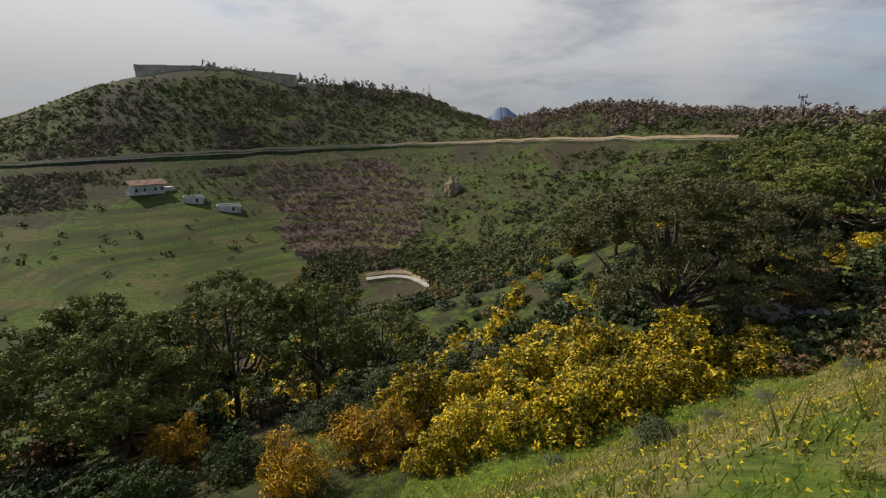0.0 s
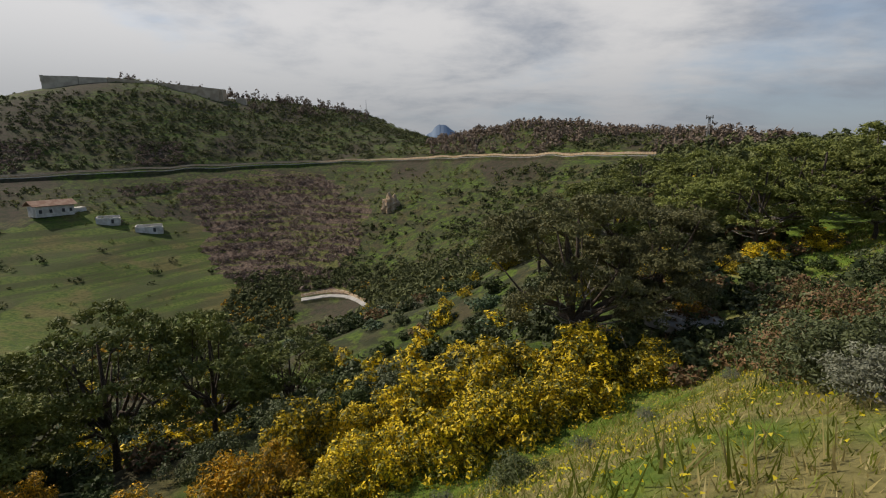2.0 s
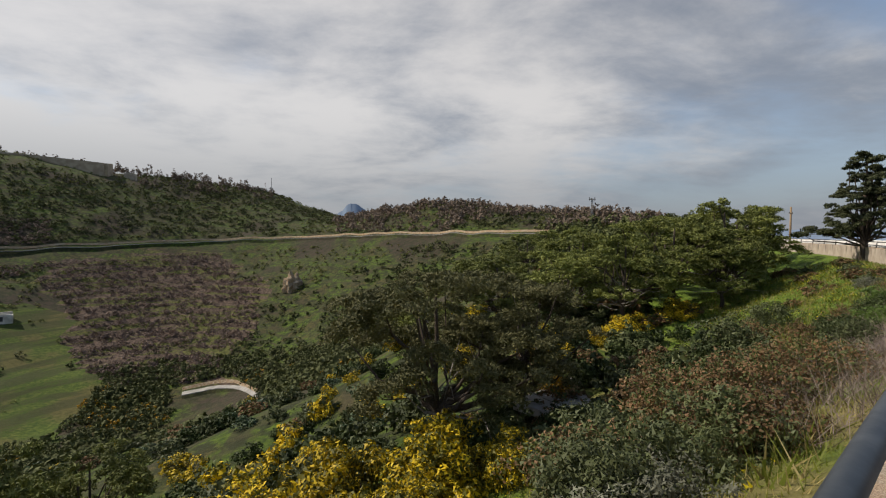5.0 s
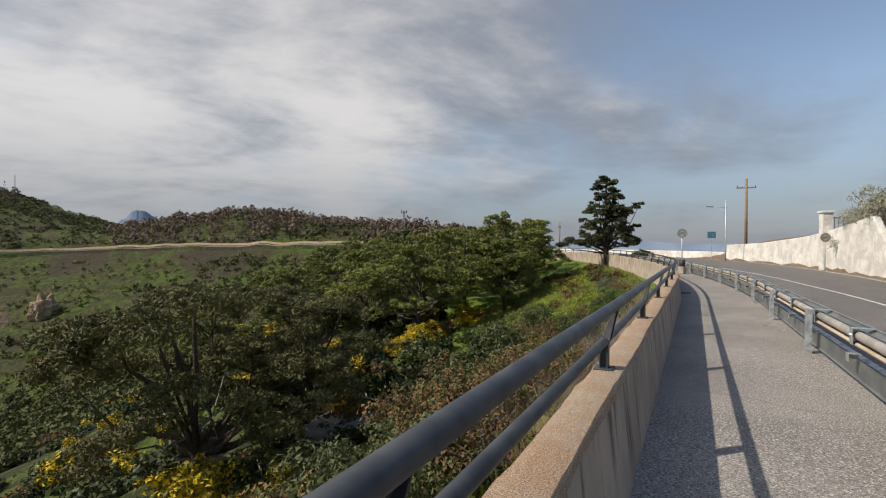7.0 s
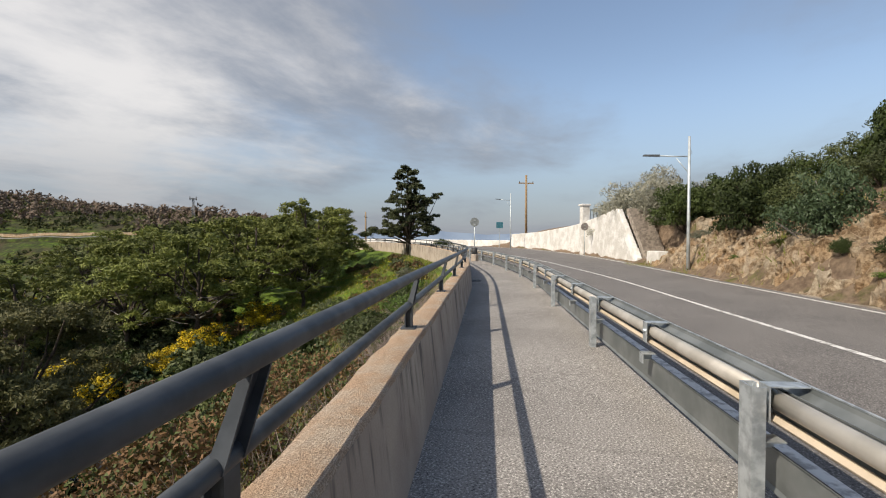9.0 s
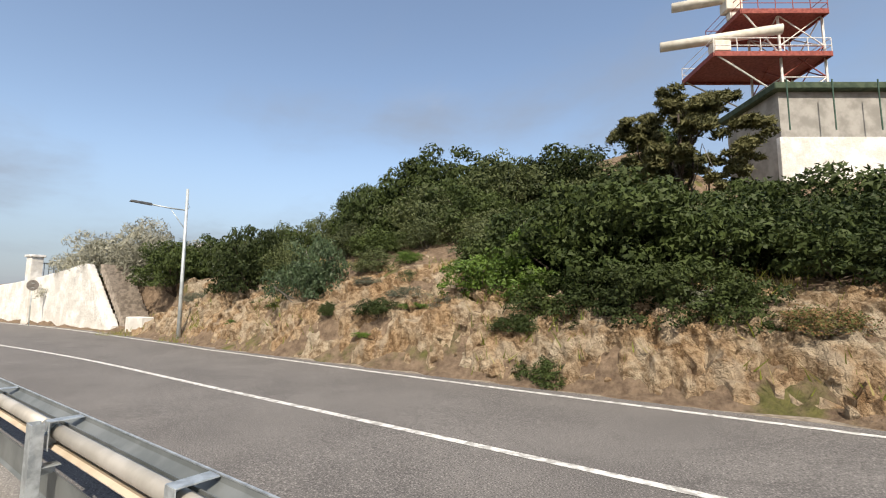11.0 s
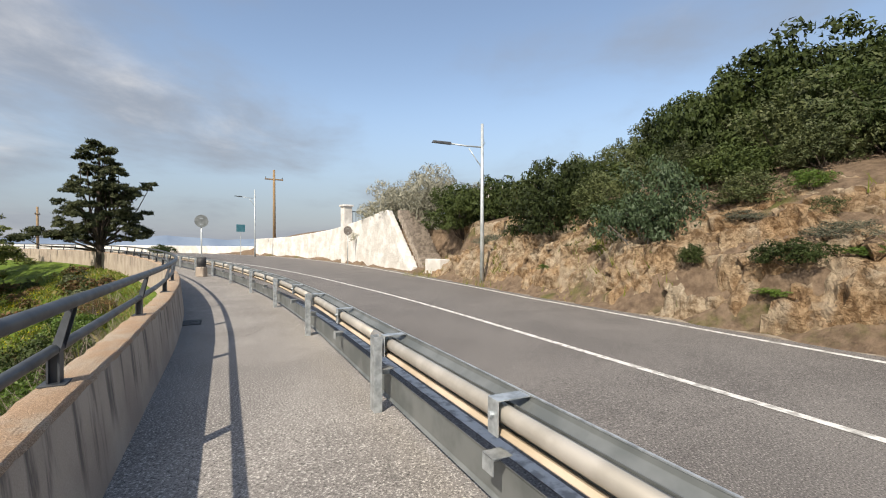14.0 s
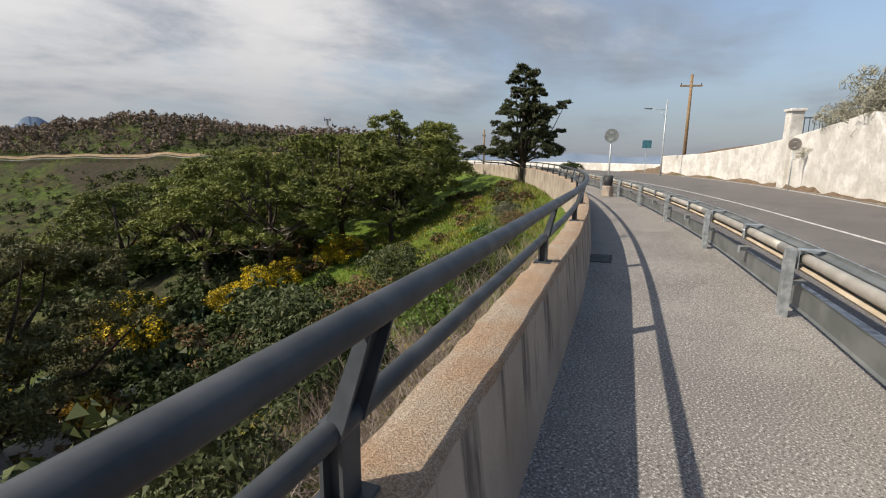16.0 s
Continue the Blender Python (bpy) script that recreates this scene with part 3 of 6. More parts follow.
def build_ground():
    ax, ay = axis(-1000, 900, 12, 0.85, 1.024), axis(-600, 1100, 12, 0.85, 1.024)
    gx, gy = np.meshgrid(ax, ay)
    gz = land(gx, gy)
    n, m = gx.shape
    v = np.stack([gx, gy, gz], -1).reshape(-1, 3)
    i = (np.arange(n - 1)[:, None] * m + np.arange(m - 1)[None]).ravel()
    f = np.stack([i, i + 1, i + m + 1, i + m], -1)
    me = bpy.data.meshes.new("ground")
    me.vertices.add(len(v))
    me.vertices.foreach_set("co", v.astype(np.float32).ravel())
    me.loops.add(f.size)
    me.loops.foreach_set("vertex_index", f.astype(np.int32).ravel())
    me.polygons.add(len(f))
    me.polygons.foreach_set("loop_start", np.arange(0, f.size, 4, dtype=np.int32))
    c = v[f].mean(1)
    s, o = nearest(c[:, 0], c[:, 1])
    bank = (o > 1.5) & (o < 19 + 3 * ripple(c[:, 0], c[:, 1], 0.3, 21)) & (s > -40) & (np.hypot(c[:, 0] - 12, c[:, 1] - 5) < 80)
    me.materials.append(MATS["hill_ground"])
    me.materials.append(MATS["bank_grass"])
    me.materials.append(MATS["hill_soil"])
    me.materials.append(MATS["field_grass"])
    me.materials.append(MATS["thorn_ground"])
    dx, dy = c[:, 0] - 0.72, c[:, 1] + 1.69
    far = np.hypot(dx, dy)
    az = np.degrees(np.arctan2(dy, dx)) + 3.5 * ripple(c[:, 0], c[:, 1], 0.045, 3) + 2 * ripple(c[:, 0], c[:, 1], 0.13, 23)
    rise = np.degrees(np.arctan2(c[:, 2] - 1.81, far)) + 1.2 * ripple(c[:, 0], c[:, 1], 0.06, 31)
    slope = (far > 120) & (far < 420) & (az < 150)
    on_field, on_thorn = slope & (az >= 119) & (rise < -6.8) & (rise > -21), slope & (az > 101.5) & (az < 119) & (rise < -3.0) & (rise > -16.5)
    me.polygons.foreach_set("material_index", np.where(bank, 1, np.where(on_field, 3, np.where(on_thorn, 4, np.where((o < 0) & (np.hypot(c[:, 0] - 12, c[:, 1] - 5) < 100), 2, 0)))).astype(np.int32))
    me.update(calc_edges=True)
    me.shade_smooth()
    tagged(put("ground", me, None), "grassy valley slopes with brown scrub and a flowered bank", "ground", kind="structure")


build_ground()
ring = [(math.cos(a * math.pi / 32) * 4700, math.sin(a * math.pi / 32) * 4700, -62) for a in range(64)]
tagged(put("water", mesh_of("water", ring, [tuple(range(64))]), "sea"), "calm blue-grey sea under a hazy horizon", "sea", kind="structure")


def build_range(name, az0, az1, dist, tops, label, rough):
    """A far chain of mountains: a thick ridge, its crest drawn by a smooth line and noise."""
    n = 60
    vs, fs = [], []
    for i in range(n + 1):
        a = radians(az0 + (az1 - az0) * i / n)
        h = float(np.interp(i / n, [t[0] for t in tops], [t[1] for t in tops]))
        h += rough * h * noise.noise(Vector((i * 0.35, dist * 0.01, 0)))
        for d, z in ((dist - 250, -65), (dist - 90, h * 0.5 - 30), (dist, h), (dist + 200, -65)):
            vs.append((d * math.cos(a), d * math.sin(a), z))
    for i in range(n):
        for j in range(3):
            fs.append((i * 4 + j, (i + 1) * 4 + j, (i + 1) * 4 + j + 1, i * 4 + j + 1))
    tagged(put(name, mesh_of(name, vs, fs), "haze_blue"), label, "mountain", kind="structure")


build_range("backdrop_peak", 98.5, 87.5, 3000, ((0, 60), (0.3, 110), (0.42, 125), (0.52, 105), (0.60, 150), (0.68, 190), (0.76, 180), (0.9, 115), (1, 60)), "mountain peak beyond the saddle, tinted a hazy blue", 0.10)
build_range("backdrop_coast", 52, 14, 4400, ((0, 20), (0.2, 42), (0.45, 60), (0.6, 30), (0.8, 45), (1, 10)), "faint hills across the sea, tinted a hazy blue", 0.25)

# ---- paving ----
tagged(ribbon("walkway", -60, 96, -0.35, 1.98, 0.0, "path_asphalt"), "pale worn asphalt walkway beside the parapet", "walkway", kind="structure")
tagged(ribbon("road", -60, 110, lambda s: far_off(s) - 0.35, -0.33, -0.015, "road_asphalt", cross=4), "grey two-lane asphalt road curving away", "road", kind="structure")
tagged(ribbon("road_verge", -60, 110, lambda s: far_off(s) - 1.6, lambda s: far_off(s) - 0.3, -0.03, "gravel_verge", cross=3), "gravelly dirt verge along the rock foot", "verge", kind="structure")
tagged(ribbon("centre_line", -60, 100, -3.355, -3.245, -0.009, "road_paint"), "worn white centre line on the road", "road marking", kind="structure")
tagged(ribbon("edge_line", -60, 100, lambda s: far_off(s) - 0.06, lambda s: far_off(s) + 0.06, -0.009, "road_paint"), "white edge line beside the verge", "road marking", kind="structure")
tagged(ribbon("near_edge_line", -60, 100, -0.68, -0.57, -0.009, "road_paint"), "white edge line beside the guardrail", "road marking", kind="structure")

# ---- parapet with its railing ----
POST_GAP, POST_S = 2.82, 1.18
PAR_IN, PAR_OUT, PAR_TOP = 1.95, 2.20, 0.69


def build_parapet():
    rng = random.Random(4)
    wall = tagged(new("parapet"), "stained concrete parapet wall with a worn gritty top", "parapet", kind="structure")
    a = -57.5
    while a < 95:
        b = a + 8.4
        body = [(PAR_IN - 0.07, -0.05), (PAR_IN + 0.004, PAR_TOP - 0.03), (PAR_OUT - 0.004, PAR_TOP - 0.03), (PAR_OUT + 0.03, -2.6)]
        swept("wall_panel", a, b - 0.012, body, "parapet_concrete", wall, 0.7)
        ss = np.linspace(a, b - 0.006, 57)
        vs, fs = [], []
        for s in ss:
            j = [rng.uniform(-0.006, 0.006) for _ in range(5)]
            lift = 0.004 * math.sin(s * 2.1) + j[4] * 0.5
            sec = [(PAR_IN + j[0], PAR_TOP - 0.032), (PAR_IN + 0.012 + j[0], PAR_TOP - 0.006 + lift), (PAR_IN + 0.09, PAR_TOP + 0.003 + lift),
                   (PAR_OUT - 0.075, PAR_TOP + 0.002 + lift), (PAR_OUT - 0.012 + j[1] * 2, PAR_TOP - 0.01 + lift), (PAR_OUT + j[1] * 2, PAR_TOP - 0.034)]
            vs += [road(s, o, z) for o, z in sec]
        for i in range(56):
            for k in range(5):
                fs.append((i * 6 + k, (i + 1) * 6 + k, (i + 1) * 6 + k + 1, i * 6 + k + 1))
        fs += [tuple(range(6)), tuple(range(56 * 6, 57 * 6))[::-1]]
        put("coping", mesh_of("coping", vs, fs), "coping_concrete", wall, "gritty orange-stained coping")
        a = b


build_parapet()
RAIL_HI, RAIL_LO = (2.03, 1.155), (2.10, 0.895)


def build_railing():
    rail = thing("railing", (0, 0, 0), "dark grey painted steel tube railing on the parapet", "railing")
    for name, (o, z), r in (("top_rail", RAIL_HI, 0.037), ("lower_rail", RAIL_LO, 0.031)):
        sec = [(o + r * math.cos(k * math.pi / 6), z + r * math.sin(k * math.pi / 6)) for k in range(12)]
        swept(name, -57, 94, sec, "rail_paint", rail, 0.7, smooth=True)
    o = 2.105
    stub = Solid().box((0, 0, 0.80), (0.012, 0.055, 0.22)).box((0, 0.026, 0.80), (0.075, 0.010, 0.22)).box((0, -0.026, 0.80), (0.075, 0.010, 0.22))
    foot = Solid().box((0, 0, PAR_TOP + 0.009), (0.14, 0.13, 0.012), bevel=0.003)
    # the plate that leans in over the walkway to carry the top rail
    lo, hi, ahead = Vector((0, 0.012, 0.885)), Vector((0, RAIL_HI[0] - o + 0.02, RAIL_HI[1] - 0.02)), Vector((0.07, 0, 0))
    meshes = [("post_stub", stub.mesh("post_stub")), ("base_plate", foot.mesh("base_plate"))]
    for name, a0, w0, deep in (("bracket_flange", -0.05, 0.010, 0.05), ("bracket_flange", 0.05, 0.010, 0.05), ("bracket_plate", 0.0, 0.088, 0.012)):
        a1, b1 = lo + Vector((a0, 0, 0)), hi + ahead + Vector((a0, 0, 0))
        d, h = Vector((0, -deep, 0)), Vector((w0 / 2, 0, 0))
        piece = Solid().raw([a1 - h, a1 + h, a1 + h + d, a1 - h + d, b1 - h, b1 + h, b1 + h + d * 0.6, b1 - h + d * 0.6],
                            [(0, 3, 2, 1), (4, 5, 6, 7), (0, 1, 5, 4), (1, 2, 6, 5), (2, 3, 7, 6), (3, 0, 4, 7)])
        meshes.append((name, piece.mesh(name)))
    for k in range(-20, 33):
        s = POST_S + 0.0 + POST_GAP * k
        p = road(s, o)
        for name, me in meshes:
            put(name, me, "rail_paint", rail, m=pose(*p, 0, 0, float(heading(s))))


build_railing()

# ---- guardrail ----
def build_guardrail():
    g = thing("guardrail", (0, 0, 0), "galvanised steel crash barrier between walkway and road", "guardrail")
    # rounded upper rib, folded lower flange, back plate coloured dark for its shade, and its bright top edge
    rib = [(-0.125 + 0.045 * math.cos(a), 0.578 + 0.052 * math.sin(a)) for a in np.linspace(-1.9, 1.9, 11)]
    rib += [(o - 0.006, z) for o, z in rib[::-1]]
    flange = [(-0.075, 0.485), (-0.10, 0.505), (-0.19, 0.465), (-0.195, 0.40), (-0.189, 0.40), (-0.183, 0.459), (-0.10, 0.497), (-0.078, 0.478)]
    back = [(-0.165, 0.63), (-0.20, 0.600), (-0.255, 0.640), (-0.262, 0.668), (-0.268, 0.668), (-0.262, 0.636), (-0.20, 0.592), (-0.165, 0.622)]
    edge = [(-0.258, 0.667), (-0.258, 0.674), (-0.271, 0.674), (-0.271, 0.667)]
    web = [(-0.168, 0.63), (-0.175, 0.63), (-0.175, 0.46), (-0.168, 0.46)]
    screen = [(-0.12, 0.305), (-0.135, 0.29), (-0.135, 0.09), (-0.115, 0.07), (-0.119, 0.065), (-0.141, 0.09), (-0.141, 0.295), (-0.12, 0.311)]
    s = -60.0
    while s < 92:
        swept("beam_rib", s, s + 4.0, rib, "beam_steel", g, 1.0, smooth=True)
        swept("lower_flange", s, s + 4.0, flange, "flange_steel", g, 1.0, label="beige lower fold")
        # the screen's dark steel here paints in the shade behind the rib
        swept("back_plate", s, s + 4.0, back, "screen_shade_steel", g, 1.0)
        swept("web", s, s + 4.0, web, "screen_shade_steel", g, 1.0)
        swept("top_edge", s, s + 4.0, edge, "galvanised", g, 1.0, label="thin bright top edge")
        swept("lower_screen", s, s + 4.0, screen, "screen_shade_steel", g, 1.0, label="dark lower screen panel")
        s += 4.0
    post = Solid()
    post.box((0, 0.045, 0.335), (0.125, 0.006, 0.67)).box((-0.06, 0.012, 0.335), (0.006, 0.07, 0.67)).box((0.06, 0.012, 0.335), (0.006, 0.07, 0.67))
    post.box((-0.045, -0.022, 0.335), (0.03, 0.006, 0.67)).box((0.045, -0.022, 0.335), (0.03, 0.006, 0.67))
    post_me = post.mesh("post")
    spacer = Solid()
    spacer.box((0.0, -0.050, 0.575), (0.10, 0.006, 0.19)).box((0.05, -0.085, 0.575), (0.006, 0.07, 0.19)).box((0, -0.15, 0.669), (0.10, 0.20, 0.006))
    spacer.tube([(0, -0.047, 0.59), (0, -0.025, 0.59)], 0.016, 6)
    spacer_me = spacer.mesh("spacer")
    hang = Solid()
    hang.box((0, -0.075, 0.375), (0.11, 0.12, 0.006)).box((0, -0.018, 0.33), (0.11, 0.006, 0.09)).box((0.055, -0.075, 0.338), (0.005, 0.11, 0.07))
    hang_me = hang.mesh("hanger")
    for k in range(-31, 48):
        s = -0.10 + 1.9 * k
        m = pose(*road(s, 0.0), 0, 0, float(heading(s)))
        if k % 2 == 0:
            put("post", post_me, "galvanised", g, m=m)
        put("spacer", spacer_me, "galvanised", g, m=m)
        put("hanger", hang_me, "galvanised", g, m=m)


build_guardrail()

# ---- plants ----
def unit(v):
    return v / np.maximum(np.linalg.norm(v, axis=-1, keepdims=True), 1e-9)


def leaf_quads(r, pts, out, length, width, jitter=0.34, along=0.18):
    """Rhombic leaves at pts, facing about outward."""
    n = len(pts)
    nor = unit(out + jitter * r.normal(size=(n, 3)))
    t = unit(np.cross(nor, r.normal(size=(n, 3))) + along * out)
    b = unit(np.cross(nor, t))
    ln = (length * r.uniform(0.6, 1.35, (n, 1)))
    wd = (width * r.uniform(0.6, 1.3, (n, 1)))
    foot = pts - t * ln * 0.45
    return np.stack([foot + b * wd * 0.55, pts + t * ln * 0.55 + nor * ln * 0.12, foot - b * wd * 0.55], 1)


def fill_clumps(r, clumps, n, low=-0.25, shell=0.6):
    """Random places in the shells of ellipsoid clumps (x, y, z, rx, ry, rz), and the way outward."""
    c = np.array(clumps)
    area = c[:, 3] * c[:, 4] + c[:, 3] * c[:, 5]
    k = r.choice(len(c), n, p=area / area.sum())
    d = unit(r.normal(size=(n, 3)))
    d[:, 2] = np.where(d[:, 2] < low, -d[:, 2], d[:, 2])
    rad = r.uniform(shell ** 2, 1.06, (n, 1)) ** 0.5
    return c[k, :3] + d * c[k, 3:6] * rad, d


def dome(r, rx, ry, h, count, low=0.15):
    """Clumps that make an uneven bush."""
    cl = []
    for _ in range(count):
        d = unit(r.normal(size=3))
        d[2] = abs(d[2]) * 0.9 + low * 0.4
        q = r.uniform(0.35, 0.78)
        a = r.uniform(0.24, 0.42)
        cl.append((d[0] * rx * q, d[1] * ry * q, max(h * low, d[2] * h * q), rx * a, ry * a, h * a * r.uniform(0.7, 0.95)))
    return cl


def puffs(r, clumps, k, share, up=0.25):
    """Splits each clump into small rounded tufts that stand on its outside."""
    c = np.repeat(np.array(clumps), k, 0)
    d = unit(r.normal(size=(len(c), 3)) + [0, 0, up])
    w = share * r.uniform(0.7, 1.25, (len(c), 1))
    return np.concatenate([c[:, :3] + d * c[:, 3:6] * r.uniform(0.5, 0.88, (len(c), 1)), c[:, 3:6] * w], 1)


def limbs(r, clumps, root, thick, fork=0.35, every=1, bend=0.25, sides=5):
    """Tapered stems from the root out to the clumps."""
    s = Solid()
    root = Vector(root)
    for c in clumps[::every]:
        end = Vector(c[:3])
        mid = root.lerp(end, fork) + Vector(r.normal(size=3) * (end - root).length * bend * 0.3)
        mid.z = max(mid.z, root.z + 0.3 * (end.z - root.z))
        pts = [root.lerp(mid, 0), root.lerp(mid, 0.6) + Vector(r.normal(size=3) * 0.03), mid, mid.lerp(end, 0.55) + Vector(r.normal(size=3) * (end - mid).length * 0.08), end]
        s.tube(pts, thick, sides, thick * 0.22, caps=False)
    return s


PROTOS = {}


def again(ob, m):
    """Another one of a plant, at a pose with its own scale."""
    return copy_thing(ob, m @ Matrix.Diagonal((1 / ob.scale.x, 1 / ob.scale.y, 1 / ob.scale.z, 1)))


BUSHES = {
    # name: foliage, stem, leaves, leaf length, width, clumps, height to radius
    "gorse": ("gorse_flower", "bark", 6750, 0.165, 0.098, 26, 1.35, "yellow-flowering gorse bush in full bloom on the slope", "bush"),
    "orange_gorse": ("gorse_orange", "dead_wood", 5250, 0.220, 0.057, 24, 1.3, "orange-yellow flowering broom with bare grey twigs", "bush"),
    "lentisk": ("lentisk_leaf", "bark", 6375, 0.132, 0.086, 26, 1.05, "dense dark green evergreen shrub on the slope", "shrub"),
    "olive_bush": ("olive_leaf", "bark", 4875, 0.143, 0.069, 24, 1.1, "dull olive-green shrub on the slope", "shrub"),
    "juniper": ("blue_leaf", "dead_wood", 6375, 0.110, 0.057, 30, 0.85, "low blue-green dome-shaped shrub above the rock cut", "shrub"),
    "fresh_bush": ("bright_leaf", "bark", 4500, 0.132, 0.081, 22, 1.0, "fresh bright green leafy shrub", "shrub"),
    "rust_bush": ("rust_leaf", "dry_stem", 5625, 0.110, 0.063, 26, 1.0, "reddish-brown and green scrub bush beside the parapet", "shrub"),
    "grey_bush": ("grey_leaf", "dead_wood", 3750, 0.110, 0.057, 20, 0.8, "grey-green dry shrub on the grass bank", "shrub"),
    "broom": ("broom_white", "dead_wood", 4875, 0.242, 0.040, 22, 1.0, "pale silvery broom with whitish flowers above the wall", "shrub"),
}


def ground_pose(x, y, size, tall, rz, sink=0.12):
    return Matrix.Translation((x, y, land_at(x, y) - sink * size * tall * 0.3)) @ pose(0, 0, 0, 0, 0, rz) @ Matrix.Diagonal((size, size, size * tall, 1))


def bush(kind, x, y, size, tall=1.0, variant=0, rz=None):
    """A bush of about that radius; the second and later ones share the first one's meshes."""
    rz = (x * 37 + y * 61) % 360 if rz is None else rz
    m = ground_pose(x, y, size, tall, rz)
    key = (kind, variant)
    if key in PROTOS:
        return again(PROTOS[key], m)
    fol, stem, n, ln, wd, cl, ratio, label, cat = BUSHES[kind]
    r = np.random.RandomState(abs(sum(ord(c) for c in kind)) + 7 * variant)
    clumps = dome(r, 1.0, r.uniform(0.85, 1.1), ratio, cl)
    pts, out = fill_clumps(r, puffs(r, clumps, 9, 0.40), int(n * (1.25 if variant < 2 else 1.75)), -0.4)
    keep = pts[:, 2] > 0.02
    k = 0.36 if variant < 2 else 0.31
    ob = tagged(new(kind), label, cat, kind + " bushes")
    ob.matrix_basis = m
    put("crown", quads_mesh("crown", leaf_quads(r, pts[keep], out[keep], ln * k * 1.15, wd * k * 1.15)), fol, ob)
    put("stem", limbs(r, clumps, (0, 0, -0.15), 0.022, every=2, sides=4).mesh("stem"), stem, ob)["kind"] = "stuff"
    PROTOS[key] = ob
    return ob


def pine(x, y, height, radius, variant=0, kind="pine", foliage="pine_needles", lean=0.0, rz=None, n=15000, needle=1.0):
    rz = (x * 17 + y * 29) % 360 if rz is None else rz
    z = land_at(x, y) - 0.25
    m = Matrix.Translation((x, y, z)) @ pose(0, 0, 0, 0, 0, rz) @ Matrix.Diagonal((radius, radius, height, 1))
    key = (kind, variant)
    if key in PROTOS:
        return again(PROTOS[key], m)
    r = np.random.RandomState(40 + variant)
    # built at unit radius and height, with pads of foliage that flatten towards the top
    cl = []
    for i in range(46):
        u = r.uniform(0, 1)
        zc = 0.30 + 0.60 * u
        rr = (0.90 * (1 - 0.75 * max(0, u - 0.35) ** 1.2)) * math.sqrt(r.uniform(0.12, 1.0)) * (0.75 if u < 0.12 else 1)
        a = r.uniform(0, 6.283)
        w = r.uniform(0.16, 0.30)
        cl.append((rr * math.cos(a) + lean * zc, rr * math.sin(a), zc, w, w, w * 0.30))
    # needles stand in tufts on the upper side of each pad
    pts, out = fill_clumps(r, puffs(r, cl, 8, 0.38, 0.6), n, low=-0.5, shell=0.45)
    scale = np.array([radius, radius, height])
    q = leaf_quads(r, pts * scale, unit(out + [0, 0, 0.25]), 0.30 * needle, 0.115 * needle, 0.42, 0.7) / scale
    ob = tagged(new(kind), "wide-crowned dark green pine with bare grey lower limbs" if kind == "pine" else "old brownish pine with twisted bare limbs", "tree", kind + " trees")
    ob.matrix_basis = m
    put("crown", quads_mesh("crown", q), foliage, ob)
    top = Vector((lean * 0.8, 0.04, 0.82))
    trunk = Solid().tube([(0, 0, -0.03), (0.03, 0.02, 0.14), (lean * 0.3 + 0.02, -0.03, 0.32), (lean * 0.55, 0.03, 0.55), top], 0.045, 8, 0.012)
    put("trunk", trunk.mesh("trunk", True), "bark", ob)
    for c in cl[::3]:
        put("limb", limbs(r, [c], (lean * 0.15 + 0.02, 0, 0.24), 0.021, 0.4, 1, 0.5).mesh("limb", True), "bark", ob)
    dead = [(c[0] * 1.05, c[1] * 1.05, c[2] * 0.62, 0, 0, 0) for c in cl[1::4]]
    put("deadwood", limbs(r, dead, (lean * 0.1, 0, 0.22), 0.008, 0.3, 1, 0.9, 3).mesh("deadwood"), "dead_wood", ob, "bare grey dead branches")["kind"] = "stuff"
    PROTOS[key] = ob
    return ob


def cypress(x, y, height):
    """Wind-shaped cypress: plates of dark scale foliage, thin at the top, a spur to one side."""
    r = np.random.RandomState(9)
    z = land_at(x, y) - 0.2
    ob = tagged(new("cypress"), "dark wind-shaped cypress on the bank below the parapet", "tree")
    ob.matrix_basis = pose(x, y, z)
    cl = []
    for i in range(125):
        u = r.uniform(0.0, 1.0) ** 1.15
        zc = height * (0.24 + 0.74 * u)
        wide = 2.9 * (1 - u) ** 0.6 + 0.25
        a = r.uniform(0, 6.283)
        rr = wide * math.sqrt(r.uniform(0.05, 1))
        w = r.uniform(0.45, 1.0) * (1 - 0.4 * u)
        cl.append((rr * math.cos(a), rr * math.sin(a), zc, w, w, w * 0.5))
    cl += [(1.7, -1.6, height * 0.64, 0.9, 0.9, 0.45), (2.3, -2.1, height * 0.67, 0.6, 0.6, 0.32), (-1.8, 2.6, height * 0.30, 1.3, 1.3, 0.5), (-2.6, 3.2, height * 0.25, 1.2, 1.2, 0.45)]
    pts, out = fill_clumps(r, puffs(r, cl, 4, 0.5, 0.3), 26000, low=-0.4, shell=0.3)
    put("crown", quads_mesh("crown", leaf_quads(r, pts, unit(out + [0, 0, 0.4]), 0.26, 0.12, 0.45, 0.6)), "cypress_leaf", ob)
    put("trunk", Solid().tube([(0, 0, -0.4), (0.05, 0, 1.0), (-0.1, 0.1, 3.0), (0.0, 0.0, height * 0.9)], 0.42, 9, 0.06).mesh("trunk", True), "bark", ob)
    for c in cl[::4] + cl[-4:]:
        put("limb", limbs(r, [c], (0, 0, min(1.8, c[2] * 0.6)), 0.09, 0.35, 1, 0.3).mesh("limb", True), "bark", ob)


